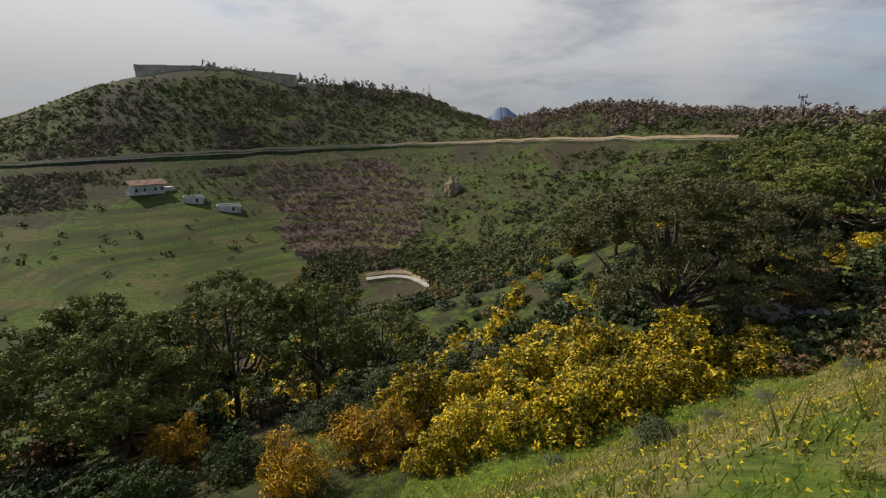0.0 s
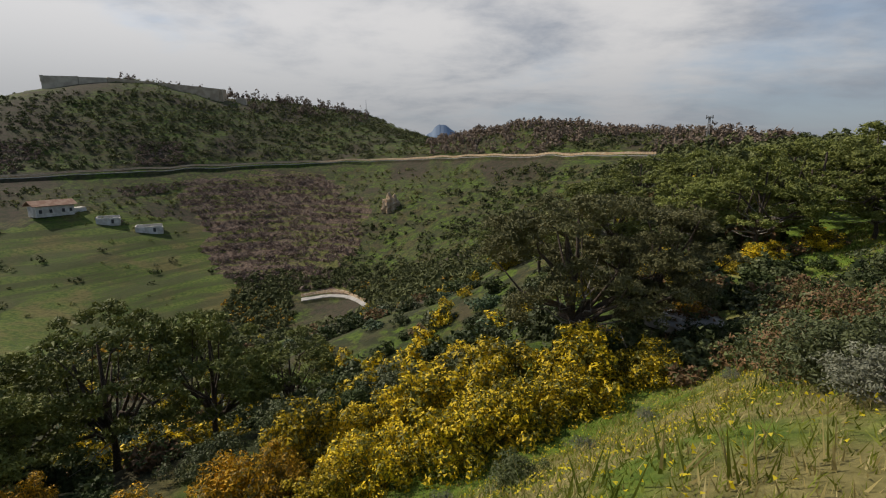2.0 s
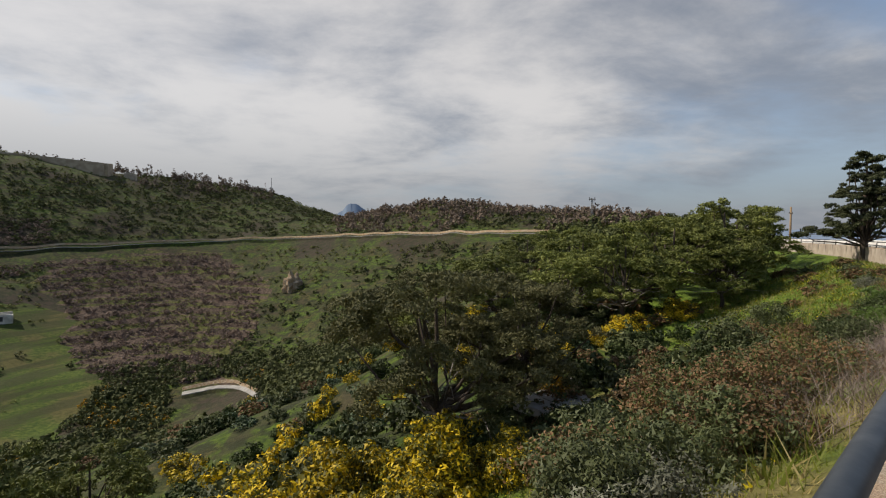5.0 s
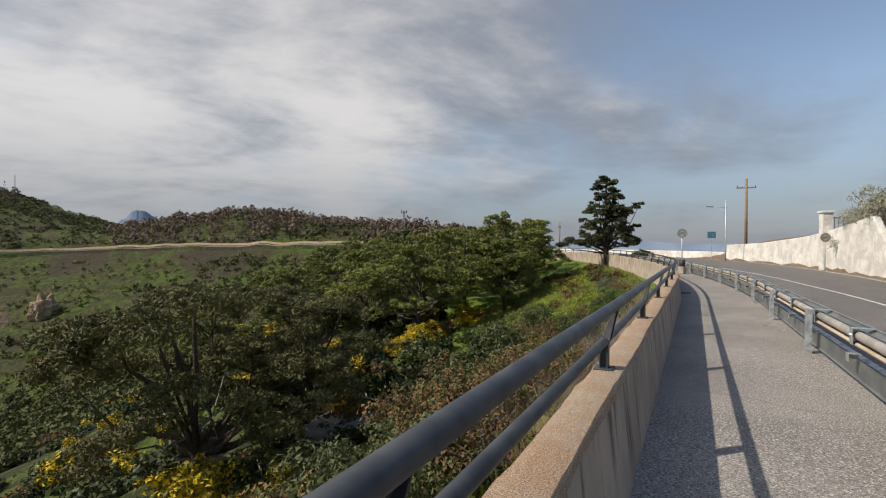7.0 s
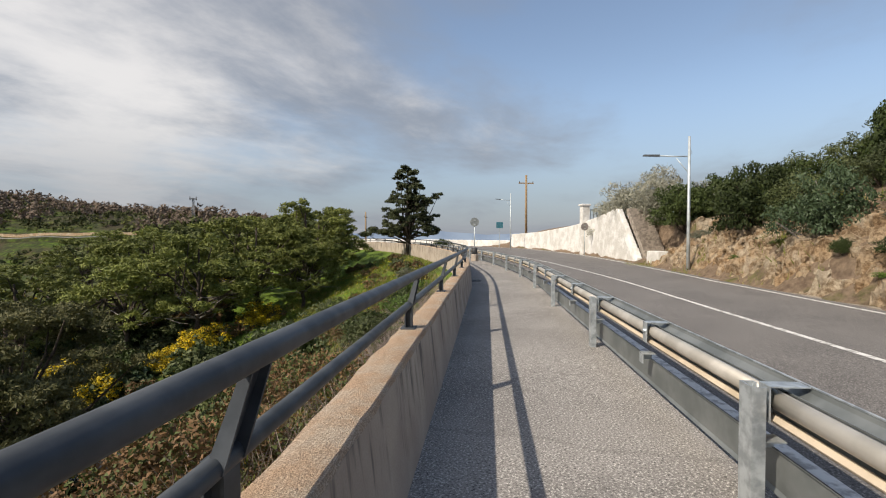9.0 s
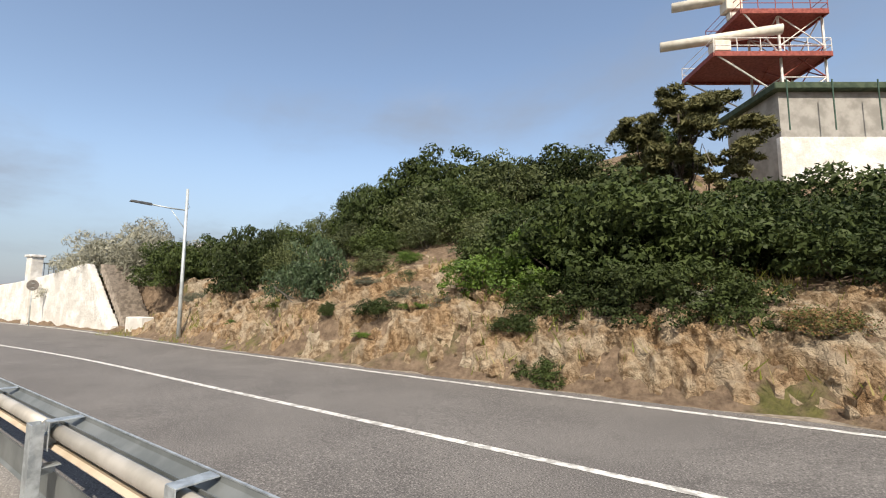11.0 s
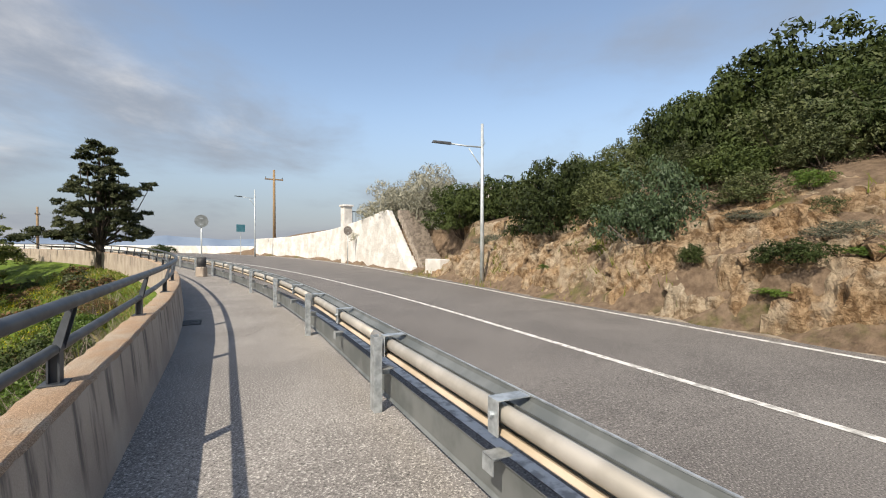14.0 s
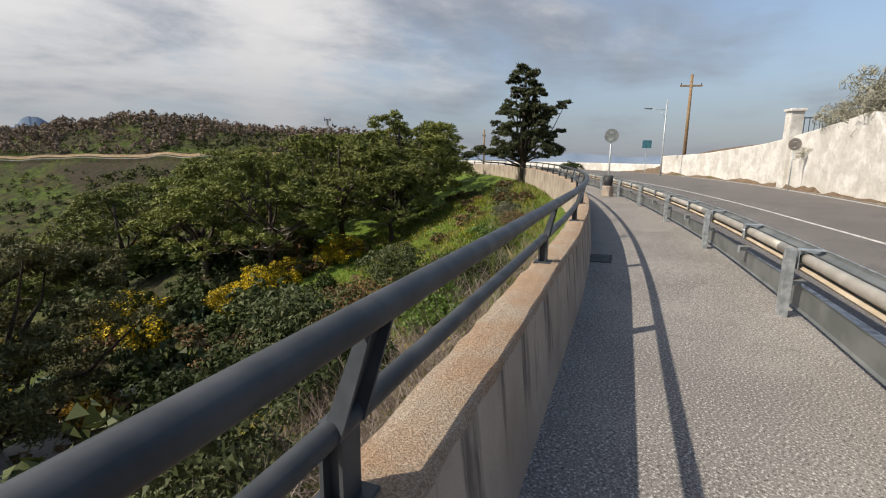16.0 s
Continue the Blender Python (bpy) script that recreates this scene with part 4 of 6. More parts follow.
# slope below the walkway
for x, y, size, tall, v in ((2.4, 20.0, 3.0, 0.95, 0), (6.3, 22.3, 3.5, 0.98, 1), (10.4, 21.8, 3.2, 0.95, 0), (13.0, 21.4, 2.2, 0.9, 1), (5.0, 18.6, 2.4, 0.9, 1), (8.6, 19.6, 2.2, 0.85, 0), (0.0, 15.6, 2.2, 1.0, 1), (3.2, 16.6, 2.4, 1.0, 0), (6.4, 18.2, 2.3, 0.95, 0), (-1.6, 14.0, 1.6, 1.0, 0), (-2.9, 17.6, 2.5, 1.05, 0), (0.0, 19.3, 2.3, 1.0, 1), (3.5, 29.0, 2.2, 0.9, 0),
                            (27.2, 35.2, 1.8, 0.9, 0), (25.4, 35.4, 1.5, 0.9, 1), (29.4, 36.4, 1.6, 0.8, 1), (33.0, 36.5, 2.0, 0.8, 0), (21.0, 36, 2.4, 1, 1), (15, 40, 2.2, 1, 0), (44, 60, 2.6, 1, 1)):
    bush("gorse", x, y, size, tall, v)
for x, y, size in ((-4.9, 14.6, 2.2), (-6.4, 12.0, 2.0), (-3.4, 15.6, 1.7), (18.5, 28.6, 1.7), (-14, 15, 1.8)):
    bush("orange_gorse", x, y, size)
for x, y, size, kind in ((0.5, 25, 2.8, "olive_bush"), (-2.5, 24, 2.5, "lentisk"), (-5.5, 22.5, 2.5, "olive_bush"), (-8, 19, 2.2, "olive_bush"), (4.0, 26.5, 2.4, "olive_bush"), (-10, 14, 1.9, "lentisk"), (-12.5, 11.5, 2.2, "lentisk"),
                         (21.5, 19.0, 2.6, "lentisk"), (24.0, 20.6, 2.6, "olive_bush"), (19.0, 21.5, 2.2, "lentisk"), (23.5, 23.8, 2.4, "rust_bush"), (26.8, 22.6, 2.4, "rust_bush"), (29.5, 24.2, 2.0, "olive_bush"), (17.2, 24.2, 2.0, "lentisk"),
                         (18.6, 17.2, 1.7, "fresh_bush"), (15.6, 17.9, 1.0, "grey_bush"), (14.2, 16.6, 0.8, "grey_bush"), (9.6, 13.6, 0.7, "grey_bush"), (6.6, 10.6, 0.6, "grey_bush"), (2.8, 13.0, 0.7, "grey_bush"), (4.6, 8.6, 0.9, "olive_bush")):
    bush(kind, x, y, size)
# scrub hard by the parapet
for s, o, size, kind in ((-4.0, 3.7, 0.95, "grey_bush"), (-2.9, 4.6, 1.1, "olive_bush"), (-2.7, 4.0, 1.0, "grey_bush"), (-1.7, 4.9, 1.15, "olive_bush"), (-0.4, 4.4, 1.1, "olive_bush"), (-1.0, 5.6, 1.5, "rust_bush"), (0.4, 4.3, 1.2, "rust_bush"), (1.2, 6.8, 1.6, "olive_bush"), (2.6, 4.8, 1.4, "rust_bush"), (4.0, 6.4, 1.7, "rust_bush"),
                         (5.0, 4.0, 1.1, "rust_bush"), (6.6, 5.6, 1.4, "rust_bush"), (8.4, 4.2, 1.0, "olive_bush"), (9.0, 6.8, 1.5, "olive_bush"), (10.8, 4.8, 1.0, "lentisk"), (12.6, 4.2, 0.9, "fresh_bush"), (13.5, 6.0, 1.2, "rust_bush"), (15.6, 4.2, 1.0, "lentisk"), (17.5, 5.4, 1.1, "rust_bush"), (20, 4.4, 1.0, "fresh_bush"), (24, 4.2, 0.8, "rust_bush"), (29, 4.6, 0.9, "grey_bush")):
    p = road(s, o)
    bush(kind, p.x, p.y, size * 1.15)
pine(11.0, 27.0, 11.6, 6.2, 0, "old_pine", "pine_dry", 0.10, 200, 40000, 0.72)
pine(16.0, 27.6, 9.6, 5.0, 0, "old_pine", "pine_dry", 0.1, 40)
for x, y, h, rad, v in ((-16.0, 23.0, 10.5, 5.0, 0), (-21.5, 19.5, 10.5, 4.8, 1), (-11.5, 26.0, 9.5, 4.4, 1), (-26, 25, 10, 5, 0), (-23, 13, 8, 4.2, 0), (-17.5, 16.0, 7.5, 3.6, 1), (-32, 18, 10, 5, 1), (-8.0, 29.5, 7.0, 3.6, 0),
                        (34.5, 39.5, 9.5, 5.6, 0), (40.5, 40.0, 9.6, 5.6, 1), (29.0, 38.2, 8.6, 5.0, 1), (45.5, 44.5, 8.6, 4.8, 0), (26.0, 43.0, 8.0, 5.0, 0), (51.0, 47.5, 6.4, 3.2, 1), (37, 36.5, 7.0, 4.2, 0), (38, 48, 9, 5.5, 1), (31, 50, 8.5, 5.5, 0), (22, 52, 8.5, 5.5, 1), (44, 54, 9, 5.5, 0), (15, 58, 9, 5.5, 0), (35, 62, 9, 5.5, 1), (25, 66, 9, 6, 0), (12, 72, 8, 5, 1), (35, 78, 9, 6, 0)):
    pine(x, y, h, rad, v)
cypress(48.2, 33.8, 9.4)

# shrubs on the hillside above the road: place, radius, height, kind, and how far each sits in the slope
HILL = (
    (32.7, 4.2, 2.01, 1.53, "lentisk", 2, 0.00), (35.2, 1.6, 2.18, 0.95, "olive_bush", 2, 0.00), (28.7, 2.4, 1.77, 1.52, "juniper", 0, 0.00), (27.7, 0.5, 1.01, 0.80, "olive_bush", 0, 0.07),
    (26.9, -0.3, 0.56, 0.88, "fresh_bush", 0, 0.00), (32.4, -0.6, 2.10, 1.51, "lentisk", 2, 0.00), (33.1, -2.8, 3.04, 1.27, "lentisk", 2, 0.00), (32.7, -5.4, 3.67, 1.01, "lentisk", 2, 0.00),
    (29.9, -5.9, 3.17, 0.95, "olive_bush", 2, 0.00), (29.9, -2.3, 2.44, 0.95, "olive_bush", 2, 0.00), (28.6, -3.4, 2.37, 0.95, "lentisk", 2, 0.02), (30.2, -8.4, 3.35, 0.95, "lentisk", 2, 0.00),
    (29.3, -10.0, 3.44, 0.95, "olive_bush", 2, 0.00), (26.8, -4.0, 2.10, 0.95, "lentisk", 2, 0.10), (26.5, -5.8, 2.12, 0.95, "olive_bush", 2, 0.00), (25.5, -2.4, 1.52, 0.95, "olive_bush", 0, 0.11),
    (23.2, -1.1, 1.46, 0.95, "fresh_bush", 0, 0.04), (22.5, -3.3, 2.89, 0.95, "lentisk", 2, 0.03), (23.0, -2.7, 1.68, 0.95, "fresh_bush", 0, 0.02), (21.6, -3.5, 2.62, 0.95, "lentisk", 2, 0.07),
    (20.0, -4.9, 2.42, 0.95, "lentisk", 2, 0.15), (20.6, -8.4, 2.68, 1.01, "lentisk", 2, 0.00), (21.8, -6.8, 1.63, 1.34, "olive_bush", 0, 0.00), (30.5, 3.9, 0.29, 0.89, "lentisk", 0, 0.00),
    (29.8, 3.2, 0.53, 0.75, "lentisk", 0, 0.29), (26.8, 2.1, 0.33, 1.62, "lentisk", 0, 0.00), (25.2, 1.1, 0.81, 0.75, "lentisk", 0, 0.06), (21.5, -0.8, 0.61, 0.75, "lentisk", 0, 0.01),
    (20.5, -0.8, 0.75, 0.9, "lentisk", 0, 0.25), (26.0, -0.1, 0.59, 0.75, "olive_bush", 0, 0.20),
    (26.2, -2.8, 1.6, 0.95, "olive_bush", 0, 0.0), (24.9, -2.2, 1.3, 0.95, "lentisk", 0, 0.0), (27.6, -2.4, 1.5, 0.95, "olive_bush", 0, 0.0), (25.6, -4.4, 1.9, 1.0, "lentisk", 2, 0.0), (23.7, -2.7, 1.5, 0.95, "lentisk", 2, 0.0), (21.4, -2.0, 1.4, 0.95, "lentisk", 2, 0.35), (20.3, -2.5, 1.5, 0.95, "lentisk", 2, 0.35), (22.3, -1.9, 1.1, 0.9, "fresh_bush", 0, 0.2), (19.0, -3.2, 1.4, 0.95, "lentisk", 2, 0.3), (24.3, -1.6, 1.0, 0.9, "olive_bush", 0, 0.1), (34.2, -1.2, 2.3, 1.25, "lentisk", 2, 0.0), (31.0, 0.6, 1.5, 1.0, "olive_bush", 2, 0.0), (28.0, -1.4, 1.3, 0.9, "olive_bush", 0, 0.0), (29.4, -0.2, 1.5, 0.95, "lentisk", 0, 0.0), (31.0, -3.6, 2.3, 1.1, "lentisk", 2, 0.0),
    (24.4, -3.9, 1.5, 0.9, "olive_bush", 0, 0.0), (31.6, 2.6, 1.4, 1.0, "olive_bush", 0, 0.0), (30.0, 2.6, 1.3, 1.0, "lentisk", 0, 0.0), (34.2, 2.8, 1.8, 1.1, "lentisk", 2, 0.0), (24.2, -6.2, 2.2, 1.1, "lentisk", 2, 0.0), (27.6, -8.4, 2.4, 1.1, "olive_bush", 2, 0.0),
    (25.8, -9.0, 2.4, 1.1, "lentisk", 2, 0.0), (23.0, -10.2, 2.4, 1.0, "lentisk", 2, 0.0), (32.2, -8.6, 2.6, 1.0, "lentisk", 2, 0.0), (35.6, -3.6, 2.6, 1.2, "lentisk", 2, 0.0), (36.6, -0.6, 2.2, 1.1, "olive_bush", 2, 0.0), (28.4, -12.0, 2.4, 0.9, "lentisk", 2, 0.0), (33.6, -11.6, 2.6, 0.9, "olive_bush", 2, 0.0),
    (18.4, -5.6, 1.9, 1.0, "lentisk", 2, 0.0), (40.0, 7.4, 2.2, 1.2, "lentisk", 2, 0.0),
)
for x, y, size, tall, kind, v, sink in HILL:
    bush(kind, x, y, size, tall, v).location.z -= sink
for x, y, size, tall, kind in ((17.4, -7.4, 2.2, 1.0, "juniper"), (18.6, -10.2, 2.4, 1.0, "olive_bush"), (16.0, -9.5, 2.4, 1.0, "lentisk"), (14.0, -8.2, 2.2, 1.0, "lentisk"), (12.0, -10.5, 2.4, 1.1, "lentisk"), (9.6, -10.0, 2.2, 1.0, "olive_bush"), (14.5, -13, 2.6, 1.1, "lentisk"),
                               (18.0, -14, 2.4, 1, "juniper"), (6.5, -12.0, 2.4, 1, "lentisk"), (3, -13, 2.4, 1, "lentisk"), (23, -16, 1.6, 0.8, "olive_bush"), (16.6, -5.6, 1.7, 0.8, "lentisk"), (13.4, -6.0, 1.6, 0.8, "olive_bush"), (10.4, -7.6, 1.8, 0.9, "lentisk"), (7.0, -8.4, 1.9, 1.0, "olive_bush"), (4.0, -9.6, 2.0, 1.0, "lentisk"),
                               (40.8, 5.6, 2.6, 1.1, "lentisk"), (38.6, 3.6, 2.0, 0.9, "olive_bush"), (72.0, 46.0, 1.7, 0.9, "lentisk"), (43.0, 8.6, 3.0, 1.35, "broom"), (45.0, 10.4, 2.9, 1.25, "broom"), (46.8, 12.6, 2.2, 1.1, "broom"), (48.4, 14.0, 1.7, 1.0, "broom"),
                               (24.4, 0.4, 0.55, 0.35, "fresh_bush"), (25.1, 1.5, 0.45, 0.35, "fresh_bush"), (30.9, 4.6, 0.35, 0.6, "fresh_bush"), (26.2, -2.0, 0.8, 0.6, "grey_bush"), (27.2, 1.0, 0.8, 0.5, "grey_bush"), (25.0, 0.3, 0.8, 0.6, "grey_bush"), (23.6, -0.2, 0.7, 0.6, "grey_bush"), (34.4, 5.0, 1.0, 0.6, "grey_bush"), (36.2, 6.0, 1.0, 0.7, "grey_bush"), (19.0, -3.2, 0.9, 0.7, "grey_bush"), (17.4, -3.4, 0.8, 0.7, "rust_bush")):
    bush(kind, x, y, size, tall, 0)
pine(26.9, -12.6, 6.8, 3.5, 2, "hill_pine", "pine_dry", 0.05, 70, 42000, 0.7)
bush("lentisk", 36, -22, 3.0, 1.2)
bush("lentisk", 40, -26, 3.0, 1.2)


# bushes and small trees over the middle distance
def scatter_mid():
    r = np.random.RandomState(12)
    kinds = ["lentisk", "olive_bush", "lentisk", "rust_bush", "gorse", "olive_bush", "juniper"]
    n = 0
    while n < 330:
        a, d = radians(r.uniform(52, 146)), 30 + 95 * r.uniform(0, 1) ** 0.8
        x, y = 0.7 + d * math.cos(a), -1.7 + d * math.sin(a)
        s, o = nearest([x], [y])
        if not beyond(x, y, o[0], 21) or (d > 80 and r.uniform() < 0.3):
            continue
        k = kinds[r.randint(len(kinds))]
        bush_far(k, x, y, r.uniform(1.2, 2.9), r.uniform(0.75, 1.1))
        n += 1


FAR_PROTOS = {}


def bush_far(kind, x, y, size, tall):
    m = ground_pose(x, y, size, tall, (x * 53 + y * 19) % 360)
    if kind in FAR_PROTOS:
        return again(FAR_PROTOS[kind], m)
    fol, stem, n, ln, wd, cl, ratio, label, cat = BUSHES[kind]
    r = np.random.RandomState(3 + len(kind))
    clumps = dome(r, 1, 1, ratio, 16)
    pts, out = fill_clumps(r, puffs(r, clumps, 5, 0.5), 900, -0.4)
    ob = tagged(new(kind), label, cat, kind + " bushes")
    ob.matrix_basis = m
    put("crown", quads_mesh("crown", leaf_quads(r, pts, out, 0.15, 0.11)), fol, ob)
    put("stem", limbs(r, clumps, (0, 0, -0.1), 0.03, every=4, sides=3).mesh("stem"), stem, ob)["kind"] = "stuff"
    FAR_PROTOS[kind] = ob
    return ob


scatter_mid()


# thicket on the slope beyond the parapet and behind the flowering bushes
def thicket(seed, count, place, sizes, kinds):
    r = np.random.RandomState(seed)
    for _ in range(count):
        x, y = place(r)
        bush_far(kinds[r.randint(len(kinds))], x, y, r.uniform(*sizes), r.uniform(0.8, 1.1))


def on_bank(s0, s1, o0, o1):
    def fn(r):
        p = road(r.uniform(s0, s1), r.uniform(o0, o1))
        return p.x, p.y
    return fn


thicket(51, 42, on_bank(7.5, 22, 9, 22), (1.2, 2.2), ["olive_bush", "lentisk", "rust_bush", "olive_bush", "lentisk", "rust_bush"])
thicket(52, 60, lambda r: (r.uniform(-32, 12), r.uniform(25, 44)), (1.5, 2.8), ["olive_bush", "lentisk", "olive_bush", "lentisk", "gorse"])
thicket(53, 22, lambda r: (r.uniform(-30, -9), r.uniform(9, 22)), (1.2, 2.0), ["olive_bush", "lentisk", "rust_bush"])
thicket(54, 34, on_bank(22, 44, 14, 27), (1.0, 1.9), ["olive_bush", "rust_bush", "lentisk"])


thicket(55, 16, on_bank(28, 50, 3.6, 8), (0.6, 1.1), ["rust_bush", "rust_bush", "olive_bush"])


# scrub over the far slopes
def contour(bearings, elevations, d0, d1):
    """Distances at which the slope, seen from the walk's start, reaches the given elevations; smoothed."""
    d = np.arange(d0, d1, 1.5)
    out = []
    for az, el in zip(bearings, elevations):
        x, y = 0.72 + d * math.cos(radians(az)), -1.69 + d * math.sin(radians(az))
        hit = np.nonzero(land(x, y) - 1.81 >= d * math.tan(radians(el)))[0]
        out.append(d[hit[0]] if len(hit) else d1)
    out = np.array(out)
    pad = np.concatenate([[out[0]] * 3, out, [out[-1]] * 3])
    return np.convolve(pad, np.ones(7) / 7, "valid")


ROAD_AZ = np.linspace(143, 66, 78)
ROAD_D = contour(ROAD_AZ, np.interp(-ROAD_AZ, (-143, -131, -120, -107.5, -96, -83.4, -69.4, -66), (-2.9, -2.45, -1.9, -1.25, -0.75, -0.35, -0.15, -0.1)), 205, 400)
BEND_AZ = np.linspace(107.4, 99.4, 40)
BEND_D = contour(BEND_AZ, np.interp(-BEND_AZ, (-107.4, -105, -103, -101, -99.4), (-17.1, -16.9, -16.9, -17.3, -18.4)), 110, 240)


def off_road(az, d):
    """Clear of the far road and of the strip in front of it."""
    at = np.interp(-az, -ROAD_AZ, ROAD_D)
    return ((d < at - 14) | (d > at + 6) | (az < 66)) & ~((az > 99) & (az < 108.5) & (d < np.interp(-az, -BEND_AZ, BEND_D) + 8) & (d > 140))


def far_scrub(name, count, mat, label, seed, az, dist, size, want, tall=0.8, per=44):
    r = np.random.RandomState(seed)
    quads = []
    a = np.radians(r.uniform(az[0], az[1], count * 4))
    d = np.sqrt(r.uniform(dist[0] ** 2, dist[1] ** 2, count * 4))
    x, y = 0.7 + d * np.cos(a), -1.7 + d * np.sin(a)
    s, o = nearest(x, y)
    ok = beyond(x, y, o, 40) & want(x, y, d, np.degrees(a), r) & off_road(np.degrees(a), d)
    x, y, d = x[ok][:count], y[ok][:count], d[ok][:count]
    z = land(x, y)
    for i in range(len(x)):
        w = r.uniform(*size)
        cl = dome(r, w, w, w * tall * 1.6, 5)
        pts, out = fill_clumps(r, cl, per)
        quads.append(leaf_quads(r, pts + [x[i], y[i], z[i] - 0.1 * w], out, w * 0.40, w * 0.30))
    tagged(put(name, quads_mesh(name, np.concatenate(quads)), mat), label, "scrub", kind="stuff")


def patchy(k, seed, lo):
    return lambda x, y, d, az, r: ripple(x, y, k, seed) + r.uniform(-0.35, 0.35, x.shape) > lo


def lie(x, y, d):
    """Elevation of the slope as it is seen from the walk's start, in degrees."""
    return np.degrees(np.arctan2(land(x, y) - 1.81, d))


def field(x, y, d, az):
    """The open green field below the ruins."""
    az = az + 3.5 * ripple(x, y, 0.045, 3) + 2 * ripple(x, y, 0.13, 23)
    return (az > 119) & (lie(x, y, d) < -7.2) & (lie(x, y, d) > -19)


def thorny(x, y, d, az):
    """The brown slope between the field and the green spur."""
    e = lie(x, y, d) + 1.6 * ripple(x, y, 0.06, 31)
    az = az + 3.5 * ripple(x, y, 0.045, 3) + 2 * ripple(x, y, 0.13, 23)
    return (az > 101.5) & (az < 119) & (e < -3.2) & (e > -16.5)


far_scrub("dark_scrub", 8000, "scrub_dark", "dark evergreen scrub dotted over the far hillside", 31, (52, 144), (110, 560), (1.1, 3.2), lambda x, y, d, az, r: (patchy(0.03, 6, -0.1)(x, y, d, az, r) | ((lie(x, y, d) > -1.5) & (az > 97))) & ~thorny(x, y, d, az) & (~field(x, y, d, az) | (r.uniform(0, 1, x.shape) < 0.06)) & ~((d > 425) & (d < 500) & (az > 112)), per=28)
far_scrub("green_scrub", 6500, "scrub_green", "olive-green scrub dotted over the far hillside", 32, (52, 144), (100, 520), (0.7, 2.2), lambda x, y, d, az, r: patchy(0.035, 17, -0.3)(x, y, d, az, r) & (~thorny(x, y, d, az) | (r.uniform(0, 1, x.shape) < 0.15)) & (~field(x, y, d, az) | (r.uniform(0, 1, x.shape) < 0.10)), per=26)
far_scrub("brown_scrub", 5200, "scrub_brown", "bare brown winter scrub on the far slope", 33, (100, 141), (170, 440), (0.7, 2.0), lambda x, y, d, az, r: (thorny(x, y, d, az) & (np.sin(land(x, y) * 1.9 + 2 * ripple(x, y, 0.03, 2)) + r.uniform(-0.9, 0.9, x.shape) > -0.5)) | ((az > 119) & (lie(x, y, d) > -7) & (lie(x, y, d) < 1) & (ripple(x, y, 0.05, 9) > 0.1)), per=26)
far_scrub("valley_scrub", 2600, "scrub_dark", "dense dark bushes over the valley floor", 37, (80, 143), (95, 250), (1.0, 2.8), lambda x, y, d, az, r: (lie(x, y, d) < -13.5) & ~field(x, y, d, az) & (ripple(x, y, 0.07, 41) + r.uniform(-0.5, 0.5, x.shape) > -0.5), per=34)
far_scrub("valley_broom", 500, "gorse_orange", "orange-flowered broom among the valley bushes", 38, (84, 143), (95, 230), (0.9, 2.0), lambda x, y, d, az, r: (lie(x, y, d) < -15) & ~field(x, y, d, az) & (ripple(x, y, 0.08, 43) > 0.25), per=34)
far_scrub("bare_wood", 1500, "bare_trees", "leafless brown trees on the ridge", 34, (54, 92), (215, 400), (1.8, 3.8), lambda x, y, d, az, r: (d > 262 - (az < 66) * 40) & (land(x, y) > -1), 1.3, 40)
far_scrub("ridge_wood", 700, "scrub_dark", "dark pines crowding the near ridge", 36, (46, 72), (85, 235), (1.8, 3.6), lambda x, y, d, az, r: land(x, y) > -22, 1.2, 60)
far_scrub("hilltop_wood", 260, "bare_trees", "bare trees behind the fort", 35, (99, 124), (440, 560), (2.0, 4.2), lambda x, y, d, az, r: (land(x, y) > 26) & ((d > 470) | (az < 114)), 2.0, 50)

# ---- white wall, stairs, lamps, signs ----
def build_white_wall():
    wall = tagged(new("white_wall"), "lumpy whitewashed retaining wall beside the road", "wall", kind="structure")
    n = 240
    s_a, s_b = 24.6, 53.5
    vs, fs = [], []
    for i in range(n + 1):
        t = i / n
        s = s_a + (s_b - s_a) * t
        h = float(wall_top(s))
        if 0 < t < 0.115:
            h = math.floor(h / 0.23) * 0.23 + 0.12
        base = float(far_off(s)) - 0.75
        row = [(0.0, -0.1), (0.0, h * 0.33), (-0.03, h * 0.66), (-0.06, h - 0.04), (-0.09, h), (-0.36, h), (-0.40, h - 0.04), (-0.42, -0.1)]
        for o, z in row:
            wob = 0.05 * noise.noise(Vector((s * 0.9, z * 1.3, 0))) + 0.025 * noise.noise(Vector((s * 3, z * 3.3, 5)))
            vs.append(road(s, base + o + (wob if o > -0.1 else 0), z))
    for i in range(n):
        for j in range(7):
            fs.append((i * 8 + j, (i + 1) * 8 + j, (i + 1) * 8 + j + 1, i * 8 + j + 1))
    fs += [tuple(range(8)), tuple(range(n * 8, n * 8 + 8))[::-1]]
    put("wall_face", mesh_of("wall_face", vs, fs), "whitewash", wall)
    lo = tagged(new("low_white_wall"), "low white roadside wall on the bend", "wall", kind="structure")
    me = swept("wall_run", 53.6, 100, [(-13.2, -0.1), (-13.2, 0.85), (-13.25, 0.9), (-13.5, 0.9), (-13.55, 0.85), (-13.55, -0.1)], "whitewash", lo, 1.0)


build_white_wall()


